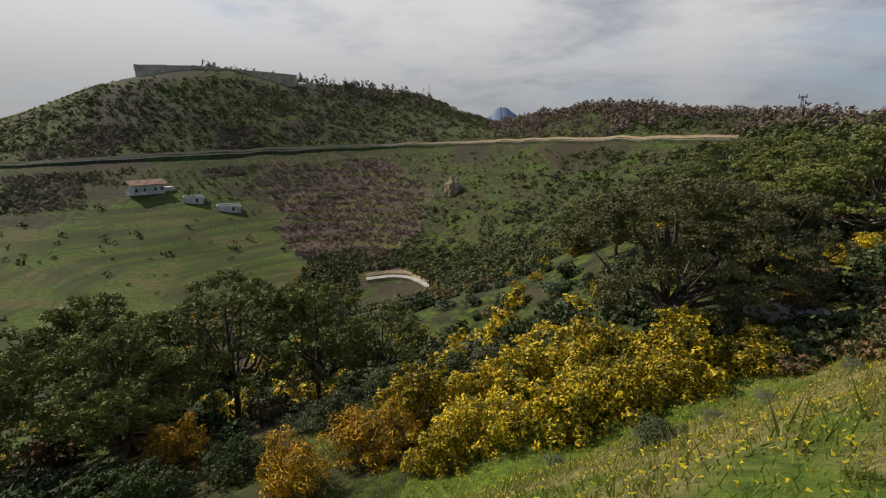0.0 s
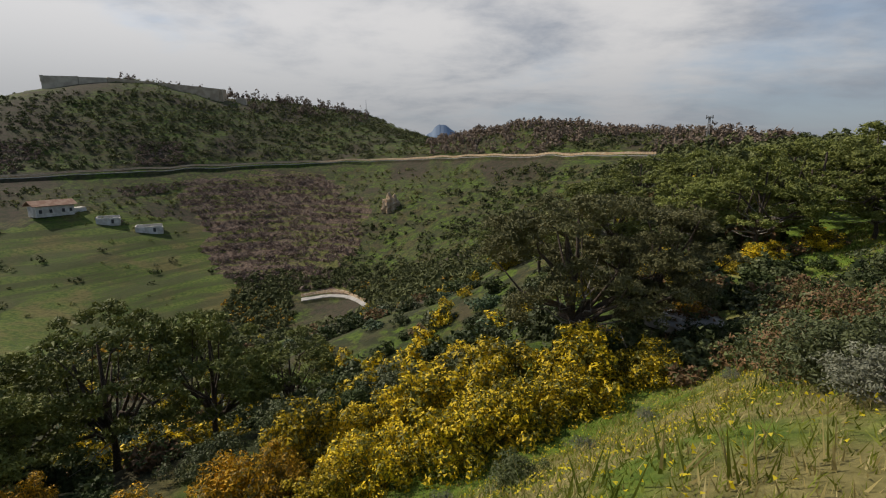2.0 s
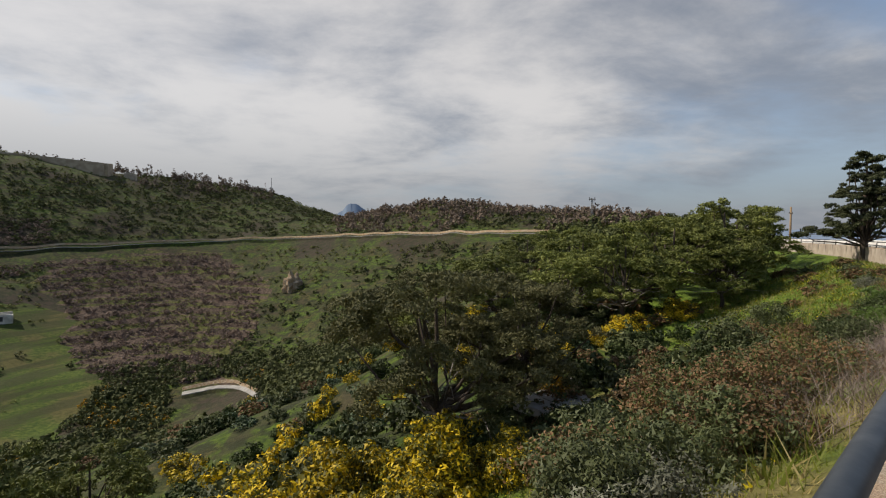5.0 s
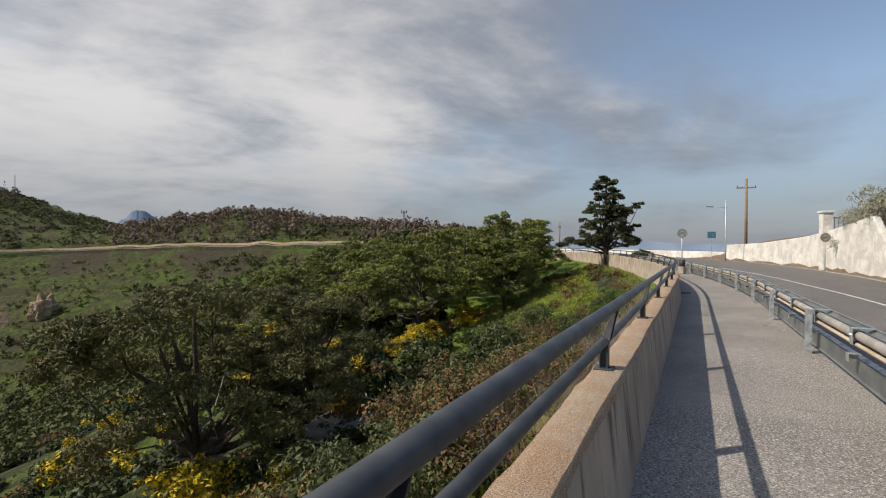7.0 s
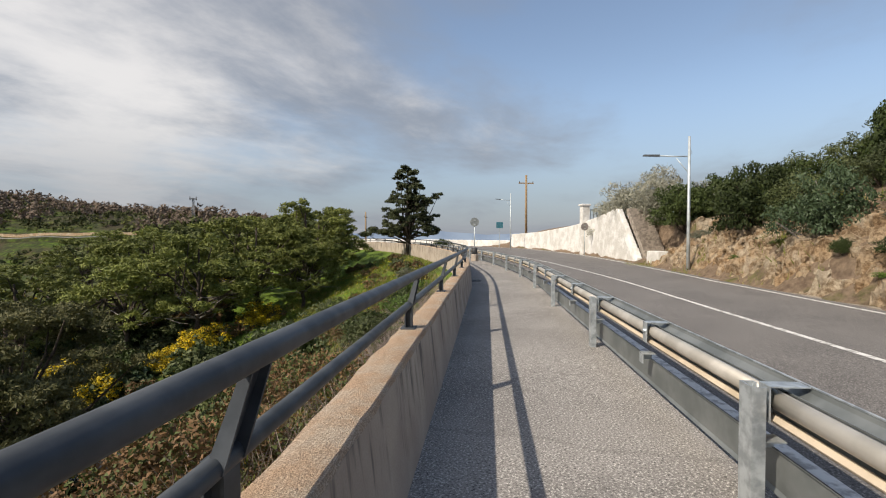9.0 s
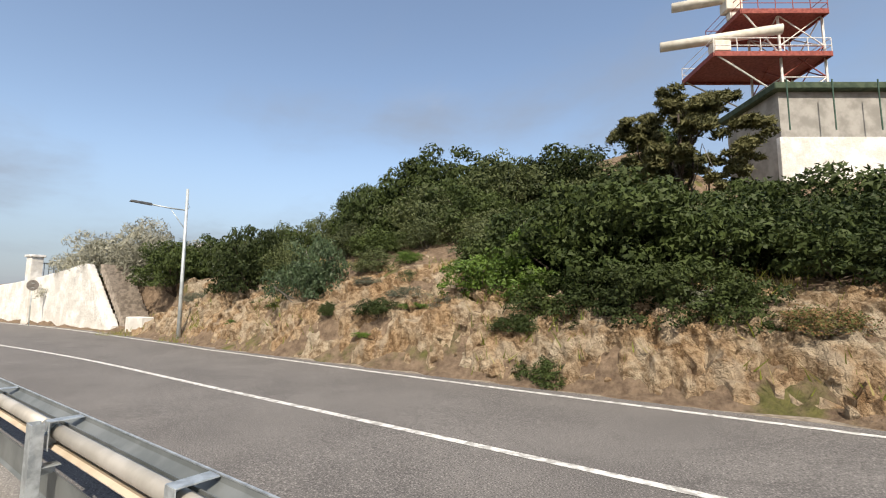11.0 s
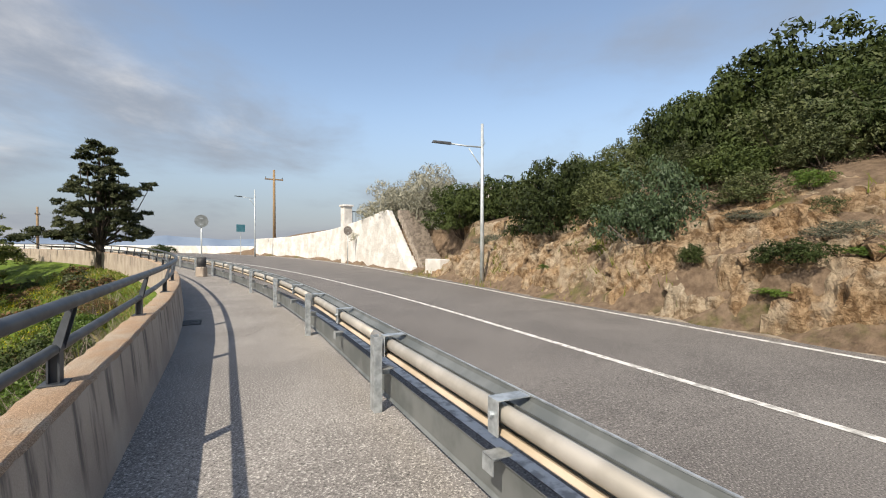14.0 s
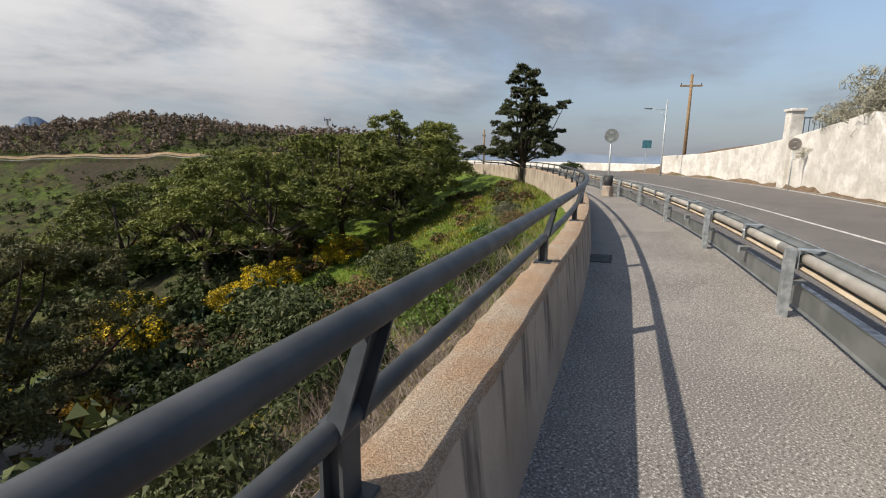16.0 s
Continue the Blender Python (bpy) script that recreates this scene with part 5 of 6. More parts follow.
def build_garden_wall():
    p = Vector((47.6, 5.8, land_at(47.6, 5.8)))
    g = tagged(new("garden_wall"), "plain white garden wall on the slope behind the shrubs", "wall", kind="structure")
    g.matrix_basis = pose(*p, 0, 0, 75)
    top = 5.15 - p.z
    put("wall_run", Solid().box((0, 0, top / 2 - 0.2), (2.6, 0.3, top + 0.4), bevel=0.02).mesh("wall_run"), "whitewash", g)


build_garden_wall()


def build_stairs():
    st = tagged(new("stone_steps"), "weathered stone steps climbing behind the white wall", "stairs", kind="structure")
    for k in range(18):
        s = 23.75 + k * 0.185
        o = float(far_off(s)) - 0.75 - 0.42
        z = 0.185 * k
        a, b, c, d = road(s, o), road(s + 0.24, o), road(s + 0.24, o - 1.25), road(s, o - 1.25)
        v = [Vector((p.x, p.y, p.z + zz)) for zz in (z - 0.3, z + 0.185) for p in (a, b, c, d)]
        put("step", mesh_of("step", v, [(0, 3, 2, 1), (4, 5, 6, 7), (0, 1, 5, 4), (1, 2, 6, 5), (2, 3, 7, 6), (3, 0, 4, 7)]), "stair_stone", st)
    p = road(22.3, float(far_off(22.3)) - 1.1)
    b = thing("white_block", p, "low whitewashed concrete block at the stair foot", "block", rz=float(heading(22.9)))
    put("block_body", Solid().box((0, 0, 0.36), (1.35, 0.55, 0.78), bevel=0.03).mesh("block_body"), "whitewash", b)


build_stairs()


def street_lamp(x, y, height, rz):
    p = Vector((x, y, min(0.12, land_at(x, y))))
    lamp = thing("street_lamp", p, "grey steel street lamp with a single arm", "street lamp", "street lamps", rz)
    put("pole", Solid().tube([(0, 0, -0.1), (0, 0, 2.2), (0, 0, height)], 0.085, 10, 0.05).mesh("pole", True), "lamp_steel", lamp)
    put("base_plate", Solid().box((0, 0, 0.02), (0.34, 0.34, 0.04), bevel=0.008).mesh("base_plate"), "lamp_steel", lamp)
    zc = height - 0.85
    arm = Solid().tube([(0, 0, zc), (0.6, 0, zc + 0.03), (1.25, 0, zc + 0.10)], 0.028, 6)
    arm.tube([(0, 0, zc - 0.75), (0.22, 0, zc - 0.45), (0.5, 0, zc - 0.05)], 0.018, 6)
    arm.tube([(0, 0, zc), (-0.10, 0, zc + 0.15), (-0.05, 0, zc + 0.28), (0.06, 0, zc + 0.30)], 0.012, 5)
    put("arm", arm.mesh("arm", True), "lamp_steel", lamp)
    head = Solid()
    head.raw([(1.15, -0.06, zc + 0.05), (1.85, -0.10, zc + 0.12), (1.85, 0.10, zc + 0.12), (1.15, 0.06, zc + 0.05), (1.15, -0.05, zc + 0.14), (1.8, -0.07, zc + 0.18), (1.8, 0.07, zc + 0.18), (1.15, 0.05, zc + 0.14)],
             [(0, 3, 2, 1), (4, 5, 6, 7), (0, 1, 5, 4), (1, 2, 6, 5), (2, 3, 7, 6), (3, 0, 4, 7)])
    put("lamp_head", head.mesh("lamp_head"), "dark_metal", lamp, "flat dark lamp head")


street_lamp(33.6, 6.5, 5.9, 104)
street_lamp(60.6, 28.4, 6.6, 125)


def round_sign(s, off, height, mat, label, r=0.32, tilt=0.0):
    p = road(s, off)
    sg = thing("road_sign", p, label, "sign", "", float(heading(s)) + tilt)
    put("sign_post", Solid().tube([(0, 0, -0.1), (0, 0, height)], 0.032, 8).mesh("sign_post", True), "lamp_steel", sg)
    put("sign_disc", Solid().disc((-0.045, 0, height - r), (1, 0, 0), r, 0.012).mesh("sign_disc"), mat, sg, "round metal disc seen from behind")
    put("clamp", Solid().box((-0.02, 0, height - r * 0.6), (0.07, 0.14, 0.03)).box((-0.02, 0, height - r * 1.5), (0.07, 0.14, 0.03)).mesh("clamp"), "lamp_steel", sg)


round_sign(27.0, 0.35, 2.72, "sign_back", "round road sign seen from its grey back", 0.28)
round_sign(32.5, -8.75, 2.55, "sign_brown", "round road sign with a dull brown back", 0.30)
p = road(26.6, 0.42)
bin_ = thing("litter_bin", p, "small dark litter bin on a pale concrete foot", "bin")
put("bin_body", Solid().tube([(0, 0, 0.42), (0, 0, 0.45), (0, 0, 0.84)], 0.15, 12, 0.19).mesh("bin_body", True), "bin_dark", bin_)
put("bin_foot", Solid().box((0, 0, 0.21), (0.36, 0.36, 0.44), bevel=0.03).mesh("bin_foot"), "parapet_concrete", bin_)
p = road(55.5, -12.1)
sq = thing("square_sign", p, "teal square road sign on a thin post", "sign", rz=230)
put("sign_post", Solid().tube([(0, 0, -0.1), (0, 0, 3.4)], 0.035, 8).mesh("sign_post"), "lamp_steel", sq)
put("sign_plate", Solid().box((0.05, 0, 2.95), (0.02, 0.95, 0.80), bevel=0.005).mesh("sign_plate"), "sign_teal", sq)


def power_pole(x, y, height, rz):
    z = land_at(x, y)
    po = thing("power_pole", (x, y, z), "tall brown wooden power pole with a crossarm", "pole", "power poles", rz)
    put("pole", Solid().tube([(0, 0, -0.5), (0, 0, height)], 0.17, 10, 0.12).mesh("pole", True), "pole_wood", po)
    put("crossarm", Solid().box((0, 0, height - 1.0), (0.12, 1.9, 0.14), bevel=0.01).mesh("crossarm"), "pole_wood", po)
    for y1 in (-0.85, 0.85):
        put("insulator", Solid().tube([(0, y1, height - 0.93), (0, y1, height - 0.75)], 0.05, 7, 0.03).mesh("insulator"), "dark_metal", po)


power_pole(64.5, 28.2, 9.2 - land_at(64.5, 28.2), 40)
power_pole(74.4, 65.2, 6.3 - land_at(74.4, 65.2), 120)

p = road(34.8, -9.95)
gp = thing("gate_pillar", (p.x, p.y, p.z - 0.2), "square white gate pillar with a flat cap", "pillar", rz=40)
put("pillar_shaft", Solid().box((0, 0, 2.0), (0.62, 0.62, 4.5), bevel=0.02).mesh("pillar_shaft"), "whitewash", gp)
put("pillar_cap", Solid().box((0, 0, 4.30), (0.80, 0.80, 0.14), bevel=0.02).mesh("pillar_cap"), "white_paint", gp)
gate = thing("metal_gate", (p.x, p.y, p.z - 0.2), "dark blue-grey metal gate beside the pillar", "gate", rz=-50)
for k in range(6):
    put("bar", Solid().tube([(0.5 + k * 0.25, 0, 2.4), (0.5 + k * 0.25, 0, 3.9)], 0.018, 5).mesh("bar"), "dark_metal", gate)
put("gate_rail", Solid().tube([(0.3, 0, 3.9), (2.0, 0, 3.9)], 0.03, 5).tube([(0.3, 0, 2.4), (2.0, 0, 3.85)], 0.025, 5).mesh("gate_rail"), "dark_metal", gate)

# drain grate in the walkway
p = road(13.5, 1.74, 0.004)
gr = thing("drain_grate", p, "rusty iron drain grate set in the walkway", "grate", rz=float(heading(12.7)))
put("grate_frame", Solid().box((0, 0, 0), (0.62, 0.34, 0.006)).mesh("grate_frame"), "grate_iron", gr)
for k in range(9):
    put("grate_bar", Solid().box((-0.26 + k * 0.065, 0, 0.005), (0.03, 0.28, 0.008)).mesh("grate_bar"), "dark_metal", gr)


# ---- rock cut ----
def build_rock():
    s_a, s_b, ds = -22.0, 23.2, 0.12
    ss = np.arange(s_a, s_b, ds)
    ups = np.arange(-0.35, 4.6, 0.11)
    vs, fs = [], []
    base = []
    for s in ss:
        for u in ups:
            base.append(road(s, float(far_off(s)) - 0.75 - u))
    bx = np.array([b.x for b in base])
    by = np.array([b.y for b in base])
    bz = land(bx, by)
    i = 0
    for a, s in enumerate(ss):
        for b, u in enumerate(ups):
            q = Vector((s * 1.1, u * 1.5, bz[i] * 1.1))
            near, spots = noise.voronoi(q * 1.9 + noise.noise_vector(q * 1.2) * 0.45)
            blocks = near[1] - near[0]
            own = noise.noise(spots[0] * 5.3)
            rough = 0.16 * min(1.0, blocks * 3.5) + 0.34 * own + 0.16 * noise.noise(q * 0.7) + 0.15 * noise.noise(q * 2.3) + 0.08 * noise.noise(q * 6)
            fade = float(np.clip((u + 0.25) / 0.4, 0, 1) * np.clip((3.9 - u + 1.2 * noise.noise(Vector((s * 0.5, 3.0, 0)))) / 2.0, 0, 1))
            out = fade * rough * 0.8
            p = road(s, float(far_off(s)) - 0.75 - u + out * 0.75)
            vs.append((p.x, p.y, bz[i] + 0.02 + out * 0.8 - (1 - fade) * 0.12))
            i += 1
    k = len(ups)
    for a in range(len(ss) - 1):
        for b in range(k - 1):
            fs.append((a * k + b, a * k + b + 1, (a + 1) * k + b + 1, (a + 1) * k + b))
    face = tagged(new("rock_cut"), "crumbling ochre and pale limestone rock cut beside the road", "rock", kind="structure")
    put("rock_face", mesh_of("rock_face", vs, fs), "cut_rock", face)
    r = np.random.RandomState(77)
    chunks = []
    for v in range(8):
        bm = bmesh.new()
        for _ in range(14):
            bm.verts.new(unit(r.normal(size=3)) * r.uniform(0.75, 1.0) * np.array([1.0, 0.8, 0.62]))
        bmesh.ops.convex_hull(bm, input=bm.verts[:])
        bmesh.ops.delete(bm, geom=[w for w in bm.verts if not w.link_faces], context="VERTS")
        me = bpy.data.meshes.new("stone")
        bm.to_mesh(me)
        bm.free()
        chunks.append(me)
    for _ in range(290):
        s, u = r.uniform(-6, 22.8), abs(r.normal(0.7, 0.75))
        p = road(s, float(far_off(s)) - 0.7 - u)
        w = 0.05 + 0.20 * r.uniform() ** 2.0
        e = r.uniform(0, 360, 3)
        put("stone", chunks[r.randint(8)], "cut_rock", face, m=Matrix.Translation((p.x, p.y, land_at(p.x, p.y) + 0.10 + w * 0.25)) @ pose(0, 0, 0, *e) @ Matrix.Diagonal((w, w, w, 1)))


build_rock()


# ---- hilltop radar tower and hut ----
def build_radar():
    hx, hy = 30.15, -28.9
    hz = 10.3
    hut = thing("hut", (hx, hy, hz), "small pale rendered hut with a green flat roof", "hut", rz=66)
    put("wall", Solid().box((0, 0, 0.0), (8.0, 5.0, 7.0)).mesh("wall"), "hut_render", hut)
    put("roof", Solid().box((0, 0, 3.72), (8.9, 5.9, 0.42), bevel=0.05).mesh("roof"), "hut_roof", hut)
    fw = tagged(new("yard_wall"), "low white yard wall in front of the hut", "wall", kind="structure")
    fw.matrix_basis = pose(hx, hy, hz, 0, 0, 66)
    put("wall_run", Solid().box((0.5, 3.6, -1.0), (9.0, 0.3, 2.6), bevel=0.02).mesh("wall_run"), "whitewash", fw)
    fence = thing("fence", (hx, hy, hz), "green steel fence posts round the hut", "fence", rz=66)
    for k in range(4):
        put("fence_post", Solid().tube([(-3.6 + 2.6 * k, 3.5, 0.8), (-3.6 + 2.6 * k, 3.5, 3.8)], 0.04, 6).mesh("fence_post"), "fence_green", fence)
    put("brace", Solid().tube([(-3.6, 3.5, 3.5), (-1.6, 3.5, 0.9)], 0.03, 5).mesh("brace"), "fence_green", fence)
    tw = thing("radar_tower", (33.4, -32.5, hz), "red and white lattice tower with two radar antennas", "tower", rz=66)
    legs = [(-1.6, -1.6), (1.6, -1.6), (1.6, 1.6), (-1.6, 1.6)]
    for x, y in legs:
        put("leg", Solid().tube([(x, y, -2.5), (x, y, 12.0)], 0.09, 6).mesh("leg"), "white_paint", tw)
    for lvl in range(5):
        z0, z1 = lvl * 2.36, lvl * 2.36 + 2.36
        for k in range(4):
            (xa, ya), (xb, yb) = legs[k], legs[(k + 1) % 4]
            put("brace", Solid().tube([(xa, ya, z0), (xb, yb, z1)], 0.045, 5).tube([(xb, yb, z0), (xa, ya, z1)], 0.045, 5).tube([(xa, ya, z1), (xb, yb, z1)], 0.045, 5).mesh("brace"), "red_paint" if lvl % 2 else "white_paint", tw)
    for z, sx, cx in ((8.6, 8.3, 2.55), (11.8, 6.2, 1.5)):
        put("platform", Solid().box((cx, 0, z), (sx, 4.4, 0.16)).box((cx, 2.2, z - 0.08), (sx, 0.12, 0.34)).box((cx, -2.2, z - 0.08), (sx, 0.12, 0.34)).box((cx - sx / 2, 0, z - 0.08), (0.12, 4.4, 0.34)).box((cx + sx / 2, 0, z - 0.08), (0.12, 4.4, 0.34)).mesh("platform"), "red_paint", tw)
        rail = Solid()
        for h in (0.55, 1.1):
            rail.tube([(cx - sx / 2, -2.2, z + h), (cx + sx / 2, -2.2, z + h), (cx + sx / 2, 2.2, z + h), (cx - sx / 2, 2.2, z + h), (cx - sx / 2, -2.2, z + h)], 0.03, 5)
        for i in range(6):
            for y in (-2.2, 2.2):
                x = cx - sx / 2 + sx * i / 5
                rail.tube([(x, y, z), (x, y, z + 1.1)], 0.03, 5)
        put("handrail", rail.mesh("handrail"), "red_paint" if z > 10 else "white_paint", tw)
        put("support", Solid().tube([(cx + sx / 2 - 0.2, 2.1, z - 0.1), (1.6, 1.6, z - 3.0)], 0.06, 5).tube([(cx + sx / 2 - 0.2, -2.1, z - 0.1), (1.6, -1.6, z - 3.0)], 0.06, 5).mesh("support"), "white_paint", tw)
        put("radar_box", Solid().box((cx + 3.0, 1.0, z + 1.0), (1.2, 0.9, 0.8), bevel=0.05).box((cx + 3.0, 1.0, z + 0.35), (0.5, 0.5, 0.6)).mesh("radar_box"), "cream_paint", tw)
        ant = Solid().tube([(-3.95, 0, 0), (3.95, 0, 0)], 0.36, 12)
        put("antenna", ant.mesh("antenna", True), "cream_paint", tw, "long cream radar antenna bar", m=pose(cx + 3.0, 1.0, z + 1.76, 0, 0, -18))


build_radar()


# ---- across the valley ----
def polar(az, d, el=None):
    a = radians(az)
    x, y = 0.72 + d * math.cos(a), -1.69 + d * math.sin(a)
    return Vector((x, y, land_at(x, y) if el is None else 1.81 + d * math.tan(radians(el))))


def wall_between(a, b, h, thick, batter=0.08):
    d = (b - a)
    n = Vector((-d.y, d.x, 0)).normalized()
    low = min(a.z, b.z) - 9
    v = []
    for p in (a, b):
        v += [Vector((p.x, p.y, low)) - n * (thick / 2 + batter * h), Vector((p.x, p.y, low)) + n * (thick / 2 + batter * h), Vector((p.x, p.y, p.z + h)) + n * thick / 2, Vector((p.x, p.y, p.z + h)) - n * thick / 2]
    return v, [(0, 3, 2, 1), (4, 5, 6, 7), (0, 1, 5, 4), (1, 2, 6, 5), (2, 3, 7, 6), (3, 0, 4, 7)]


def build_fort():
    fort = thing("fort", (0, 0, 0), "old stone hilltop fort with long angled walls", "fort")
    line = ((129.7, 452, 6.05), (127.0, 446, 6.25), (124.8, 444, 6.37), (121.5, 448, 6.25), (118.0, 450, 6.15), (115.0, 446, 6.0), (114.6, 462, 6.0))
    for k in range(len(line) - 1):
        a, b = polar(line[k][0], line[k][1], line[k][2]), polar(line[k + 1][0], line[k + 1][1], line[k + 1][2])
        put("rampart", Solid().raw(*wall_between(a, b, 5.4 if k != 1 else 5.0, 4)).mesh("rampart"), "fort_dark" if k < 2 else "fort_stone", fort)
    c = polar(129.7, 450, 6.6)
    put("turret", Solid().tube([(c.x, c.y, c.z - 3), (c.x, c.y, c.z + 1.5)], 1.1, 8).mesh("turret"), "fort_dark", fort)
    out = thing("outwork", (0, 0, 0), "square stone bastion on the ridge below the fort", "fort")
    a, b, c = polar(104.0, 520, 4.05), polar(100.7, 512, 4.05), polar(100.3, 530, 4.0)
    for u, v in ((a, b), (b, c)):
        put("rampart", Solid().raw(*wall_between(u, v, 9.0, 4)).mesh("rampart"), "fort_dark", out)
    a, b = polar(113.4, 455, 5.2), polar(112.4, 452, 5.15)
    put("rampart", Solid().raw(*wall_between(a, b, 5.5, 3)).mesh("rampart"), "fort_dark", out)


build_fort()


def build_ruin():
    p = polar(130.3, 278)
    r1 = thing("ruined_house", p, "ruined pale farmhouse with a partly fallen tile roof", "house", rz=66)
    put("wall", Solid().box((0, 0, 1.6), (15, 7.0, 4.6)).box((10.5, 0.5, 0.6), (6, 5, 3.0)).mesh("wall"), "ruin_wall", r1)
    roof = Solid().raw([(-9, -4.4, 4.0), (9, -4.4, 4.0), (9, 0, 6.2), (-9, 0, 6.2), (-9, 4.2, 4.0), (9, 4.2, 4.0), (-9, -4.4, 4.3), (9, -4.4, 4.3), (9, 0, 6.6), (-9, 0, 6.6), (-9, 4.2, 4.3), (9, 4.2, 4.3)],
                       [(0, 1, 2, 3), (3, 2, 5, 4), (6, 9, 8, 7), (9, 10, 11, 8), (0, 6, 7, 1), (4, 5, 11, 10), (0, 3, 9, 6), (3, 4, 10, 9), (1, 7, 8, 2), (2, 8, 11, 5)])
    put("roof", roof.mesh("roof"), "roof_tile", r1)
    for x in (-6, -2, 3, 6):
        put("window", Solid().box((x, -3.78, 1.8), (1.1, 0.12, 1.6)).mesh("window"), "bin_dark", r1)
    for az, d, w in ((126.0, 272, 9), (122.6, 266, 11)):
        q = polar(az, d)
        r2 = thing("ruined_shed", q, "roofless ruined outbuilding of pale stone", "ruin", "ruined outbuildings", rz=30)
        s = Solid()
        for x, y, sx, sy, h in ((0, -2.5, w, 0.5, 2.6), (0, 2.5, w, 0.5, 3.2), (-w / 2, 0, 0.5, 5, 2.9), (w / 2, 0, 0.5, 5, 2.2)):
            s.box((x, y, h / 2 - 0.6), (sx, sy, h + 1.2))
        put("wall", s.mesh("wall"), "ruin_wall", r2)
        put("doorway", Solid().box((w * 0.2, -2.78, 0.9), (1.1, 0.1, 1.9)).mesh("doorway"), "bin_dark", r2)


build_ruin()


def far_ribbon(name, az, d, width, label, parapet=0.0):
    """A road benched into the far slope, along bearings and distances."""
    vs, ws, fs = [], [], []
    n = len(az)
    for a, b in zip(az, d):
        p, q = polar(a, b - width / 2), polar(a, b + width / 2)
        p.z = q.z = polar(a, b).z + 0.3
        low, hi = polar(a, b - width / 2 - 1.5), polar(a, b + width / 2 + 1.2)
        low.z, hi.z = low.z - 0.4, max(hi.z, q.z) + 0.8
        vs += [low, p, q, hi]
        w0, w1 = polar(a, b - width / 2 + 0.1), polar(a, b - width / 2 + 0.6)
        ws += [Vector((w0.x, w0.y, p.z)), Vector((w0.x, w0.y, p.z + parapet)), Vector((w1.x, w1.y, p.z + parapet)), Vector((w1.x, w1.y, p.z))]
    me = bpy.data.meshes.new(name)
    for i in range(n - 1):
        for j in range(3):
            fs.append((i * 4 + j, (i + 1) * 4 + j, (i + 1) * 4 + j + 1, i * 4 + j + 1))
    me.from_pydata([tuple(v) for v in vs], [], fs)
    me.materials.append(MATS["far_road"])
    me.materials.append(MATS["hill_ground"])
    me.materials.append(MATS["cut_rock"])
    for i, poly in enumerate(me.polygons):
        j = i % 3
        poly.material_index = 0 if j == 1 else 1 if j == 0 else 2
    ob = tagged(put(name, me, None), label, "road", kind="structure")
    if parapet:
        put("kerb_wall", mesh_of("kerb_wall", ws, [(i * 4 + j, (i + 1) * 4 + j, (i + 1) * 4 + j + 1, i * 4 + j + 1) for i in range(n - 1) for j in range(3)]), "far_road", ob)
    return ob


far_ribbon("far_road", ROAD_AZ, ROAD_D, 4.6, "pale road with a low wall cut along the far hillside", 0.35)
far_ribbon("hairpin_road", BEND_AZ, BEND_D, 5.5, "pale hairpin bend of a road in the valley", 0.2)


def far_mast(az, d, el0, el1, label, lattice=True):
    a, b = polar(az, d, el0), polar(az, d, el1)
    m = thing("mast", (a.x, a.y, a.z - 3), label, "mast", "far masts", rz=az)
    h = b.z - a.z + 3
    s = Solid()
    if lattice:
        for k in range(3):
            c, t = 0.7 * math.cos(k * 2.094), 0.7 * math.sin(k * 2.094)
            s.tube([(c, t, 0), (c * 0.5, t * 0.5, h)], 0.12, 4)
        for k in range(8):
            s.tube([(0.6, 0, h * k / 8), (-0.3, 0.5, h * (k + 1) / 8)], 0.08, 4)
    else:
        s.tube([(0, 0, 0), (0, 0, h)], 0.35, 6, 0.2)
    put("shaft", s.mesh("shaft"), "mast_grey", m)
    if lattice:
        put("antenna_rack", Solid().box((0, 0, h - 0.5), (1.0, 3.0, 0.4)).box((0, 1.2, h - 0.3), (0.3, 0.4, 1.6)).box((0, -1.2, h - 0.3), (0.3, 0.4, 1.6)).mesh("antenna_rack"), "mast_grey", m)


far_mast(61.3, 240, 1.9, 4.1, "grey lattice telecom mast on the wooded ridge")
far_mast(99.4, 500, 3.2, 6.2, "thin grey antenna mast on the ridge", False)
far_mast(99.9, 500, 3.2, 5.0, "short grey antenna mast on the ridge", False)
crag = polar(96.5, 258)
rk = thing("crag", crag, "orange rocky outcrop on the green slope", "rock")
rr = np.random.RandomState(5)
bm = bmesh.new()
bmesh.ops.create_icosphere(bm, subdivisions=4, radius=1.0)
for v in bm.verts:
    f = 1 + 0.45 * noise.noise(v.co * 2.2) + 0.2 * noise.noise(v.co * 6)
    v.co = Vector((v.co.x * 4.5 * f, v.co.y * 4 * f, v.co.z * 6.5 * f + 1.5))
me = bpy.data.meshes.new("crag_body")
bm.to_mesh(me)
bm.free()
put("crag_body", me, "cut_rock", rk)


# pale concrete pad half hidden among the bushes below
pz = land_at(19.0, 27.6)
pad = thing("concrete_pad", (19.0, 27.6, pz), "pale concrete slab half hidden among the bushes", "slab", rz=35)
put("slab", Solid().box((0, 0, 0.25), (6.5, 3.6, 0.5), bevel=0.03).mesh("slab"), "far_road", pad)


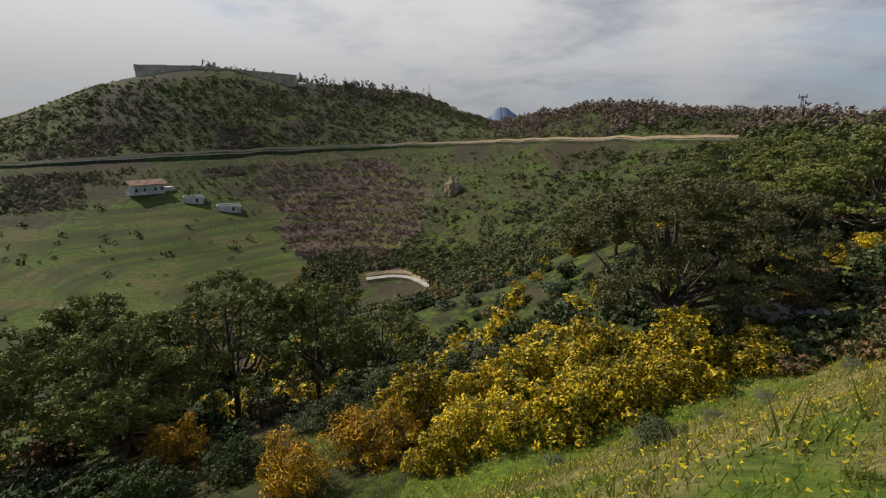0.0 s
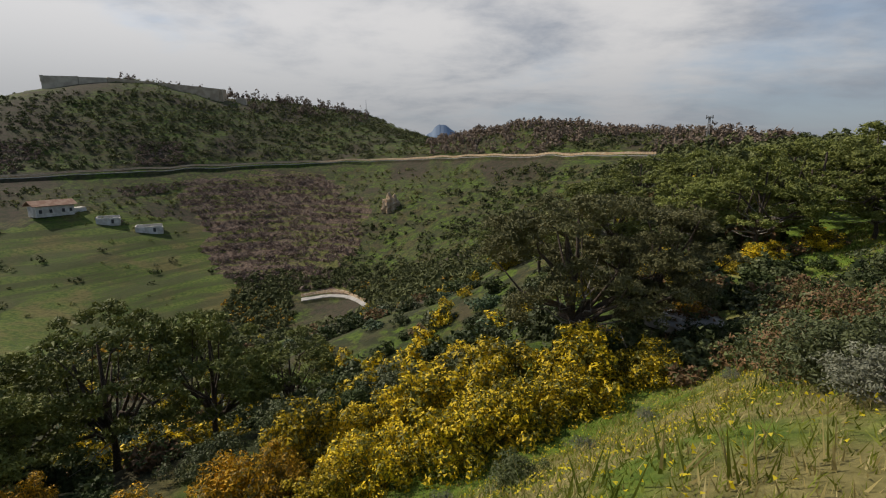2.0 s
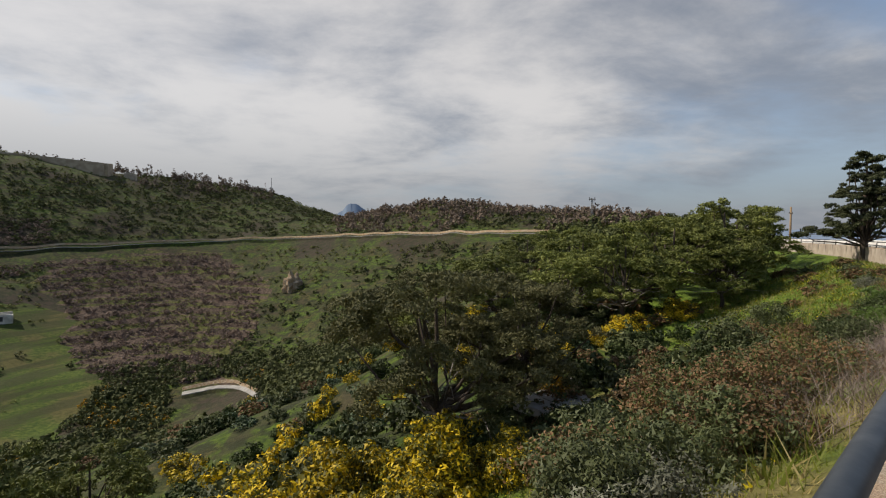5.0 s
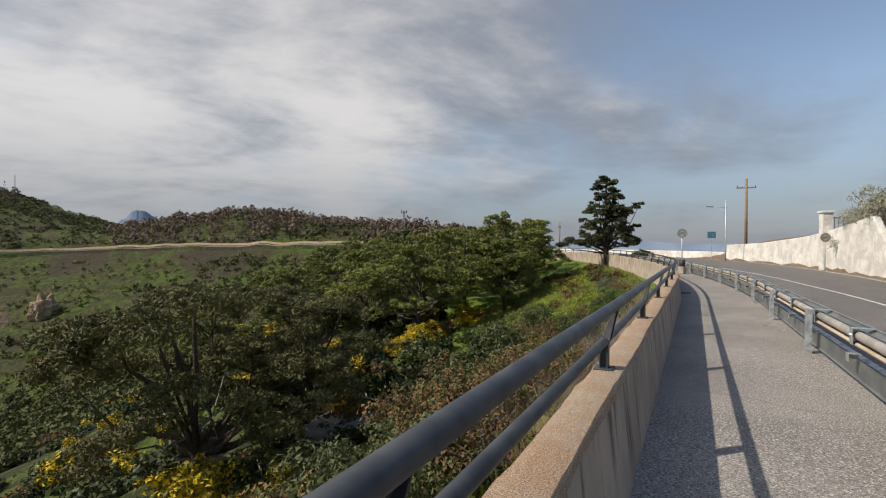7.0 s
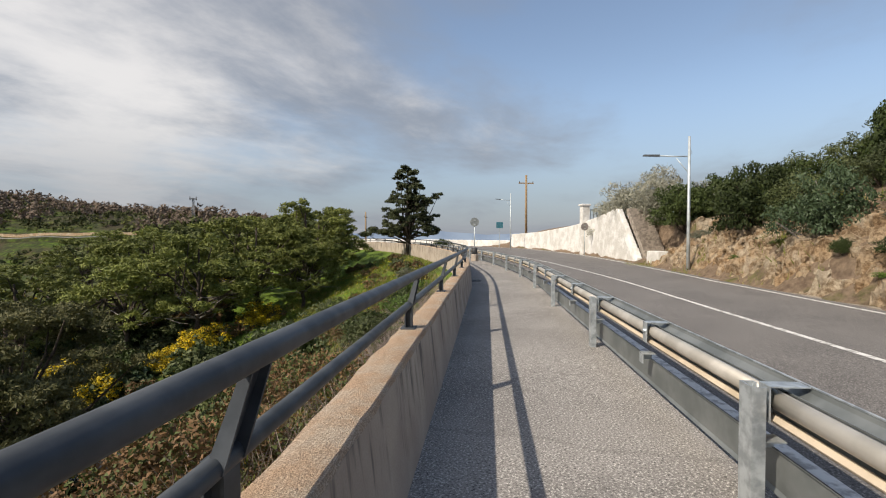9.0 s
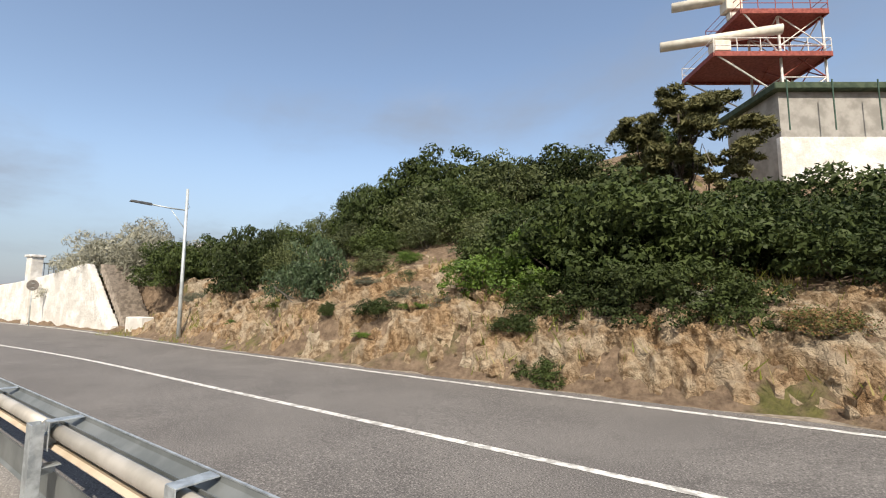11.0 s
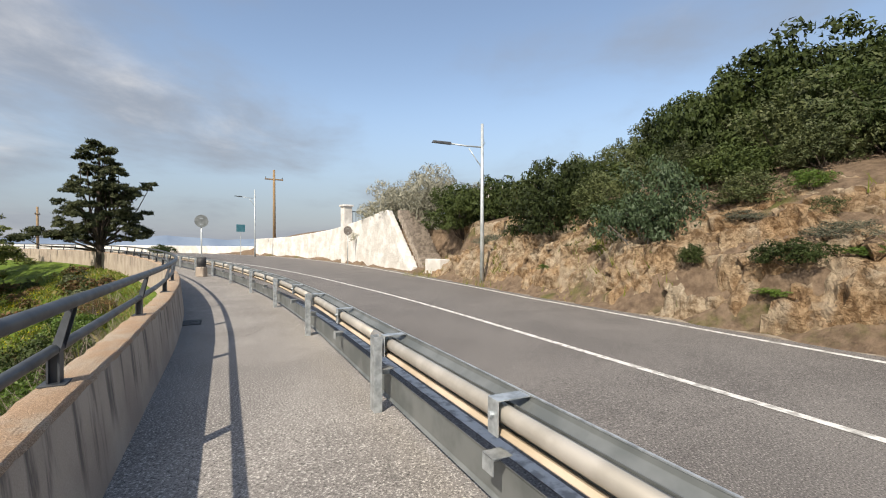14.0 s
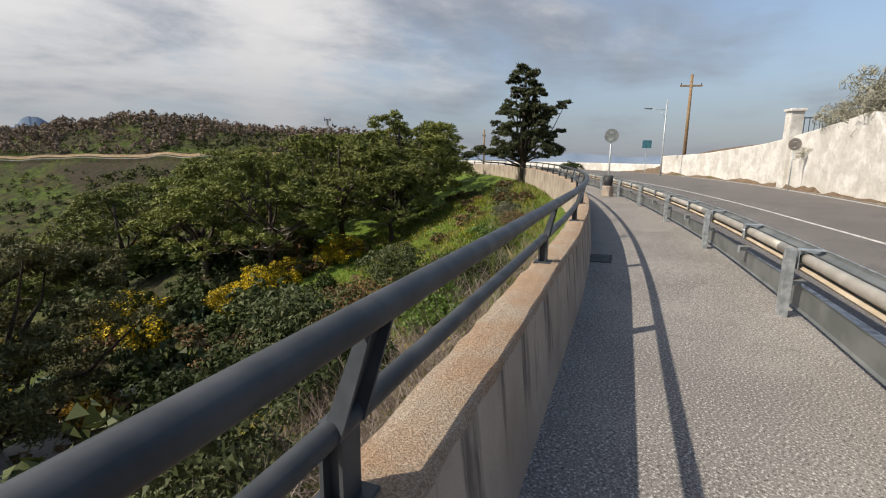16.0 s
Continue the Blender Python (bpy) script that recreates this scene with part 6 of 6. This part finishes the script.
# ---- grass, flowers and dry stems on the bank ----
def blades(name, count, seed, s_range, o_range, length, width, mat, label, category, lean=0.5, per=5, spread=0.12, lo=-9.0):
    r = np.random.RandomState(seed)
    s, o = r.uniform(*s_range, count), o_range[0] + (o_range[1] - o_range[0]) * r.uniform(0, 1, count)
    th = np.radians(heading(s))
    x = np.interp(s, S, RX) - np.sin(th) * o
    y = np.interp(s, S, RY) + np.cos(th) * o
    keep = ripple(x, y, 0.8, seed) + r.uniform(-0.6, 0.6, count) > lo
    x, y = x[keep], y[keep]
    base = np.repeat(np.stack([x, y, land(x, y)], -1), per, 0)
    n = len(base)
    base[:, :2] += r.normal(size=(n, 2)) * spread
    up = unit(np.stack([r.normal(size=n) * lean, r.normal(size=n) * lean, np.ones(n)], -1))
    side = unit(np.cross(up, r.normal(size=(n, 3))))
    ln, wd = length * r.uniform(0.4, 1.3, (n, 1)), width * r.uniform(0.6, 1.4, (n, 1))
    q = np.stack([base - side * wd - up * 0.05, base + side * wd - up * 0.05, base + up * ln + side * ln * 0.15], 1)
    tagged(put(name, quads_mesh(name, q), mat), label, category, kind="stuff")


blades("grass", 15000, 61, (-16, 14), (3.0, 17), 0.15, 0.012, "grass_blade", "short green and straw-coloured grass on the bank", "grass")
blades("far_grass", 5000, 62, (14, 48), (3.0, 15), 0.22, 0.03, "grass_blade", "long green grass on the far bank", "grass", spread=0.25)
blades("tall_weeds", 700, 63, (-14, 40), (3.2, 16), 0.55, 0.02, "grass_blade", "tufts of taller weeds on the bank", "weeds", lean=0.35, per=8, spread=0.15, lo=0.15)
blades("dry_brush", 620, 64, (0, 26), (2.45, 5.2), 0.75, 0.006, "dry_stem", "tangled dry reddish-grey stems below the parapet", "brush", lean=0.7, per=14, spread=0.22, lo=-0.3)
blades("dead_twigs", 420, 66, (5.2, 11.5), (2.5, 4.8), 0.62, 0.005, "dry_stem", "matted bare grey twigs under the railing", "brush", lean=1.1, per=16, spread=0.22, lo=-9)
blades("hill_weeds", 1800, 65, (-12, 24), (-10.5, -7.0), 0.30, 0.014, "grass_blade", "dry weeds on the rocky hillside", "weeds", per=6, lo=0.1)


def flowers(seed, count, s_range, o_range, lo):
    r = np.random.RandomState(seed)
    s, o = r.uniform(*s_range, count), r.uniform(*o_range, count)
    th = np.radians(heading(s))
    x, y = np.interp(s, S, RX) - np.sin(th) * o, np.interp(s, S, RY) + np.cos(th) * o
    keep = ripple(x, y, 0.7, seed) + r.uniform(-0.8, 0.8, count) > lo
    x, y = x[keep], y[keep]
    pts = np.stack([x, y, land(x, y) + r.uniform(0.08, 0.26, len(x))], -1)
    up = np.tile([0.0, 0.0, 1.0], (len(pts), 1))
    return leaf_quads(r, pts, up, 0.06, 0.05, 0.5, 0.0)


tagged(put("wild_flowers", quads_mesh("wild_flowers", np.concatenate([flowers(71, 9000, (-16, 12), (3.5, 15), 0.0), flowers(72, 9000, (20, 46), (4, 14), -0.1)])), "flower_yellow"), "small yellow wild flowers scattered over the bank", "flowers", kind="stuff")
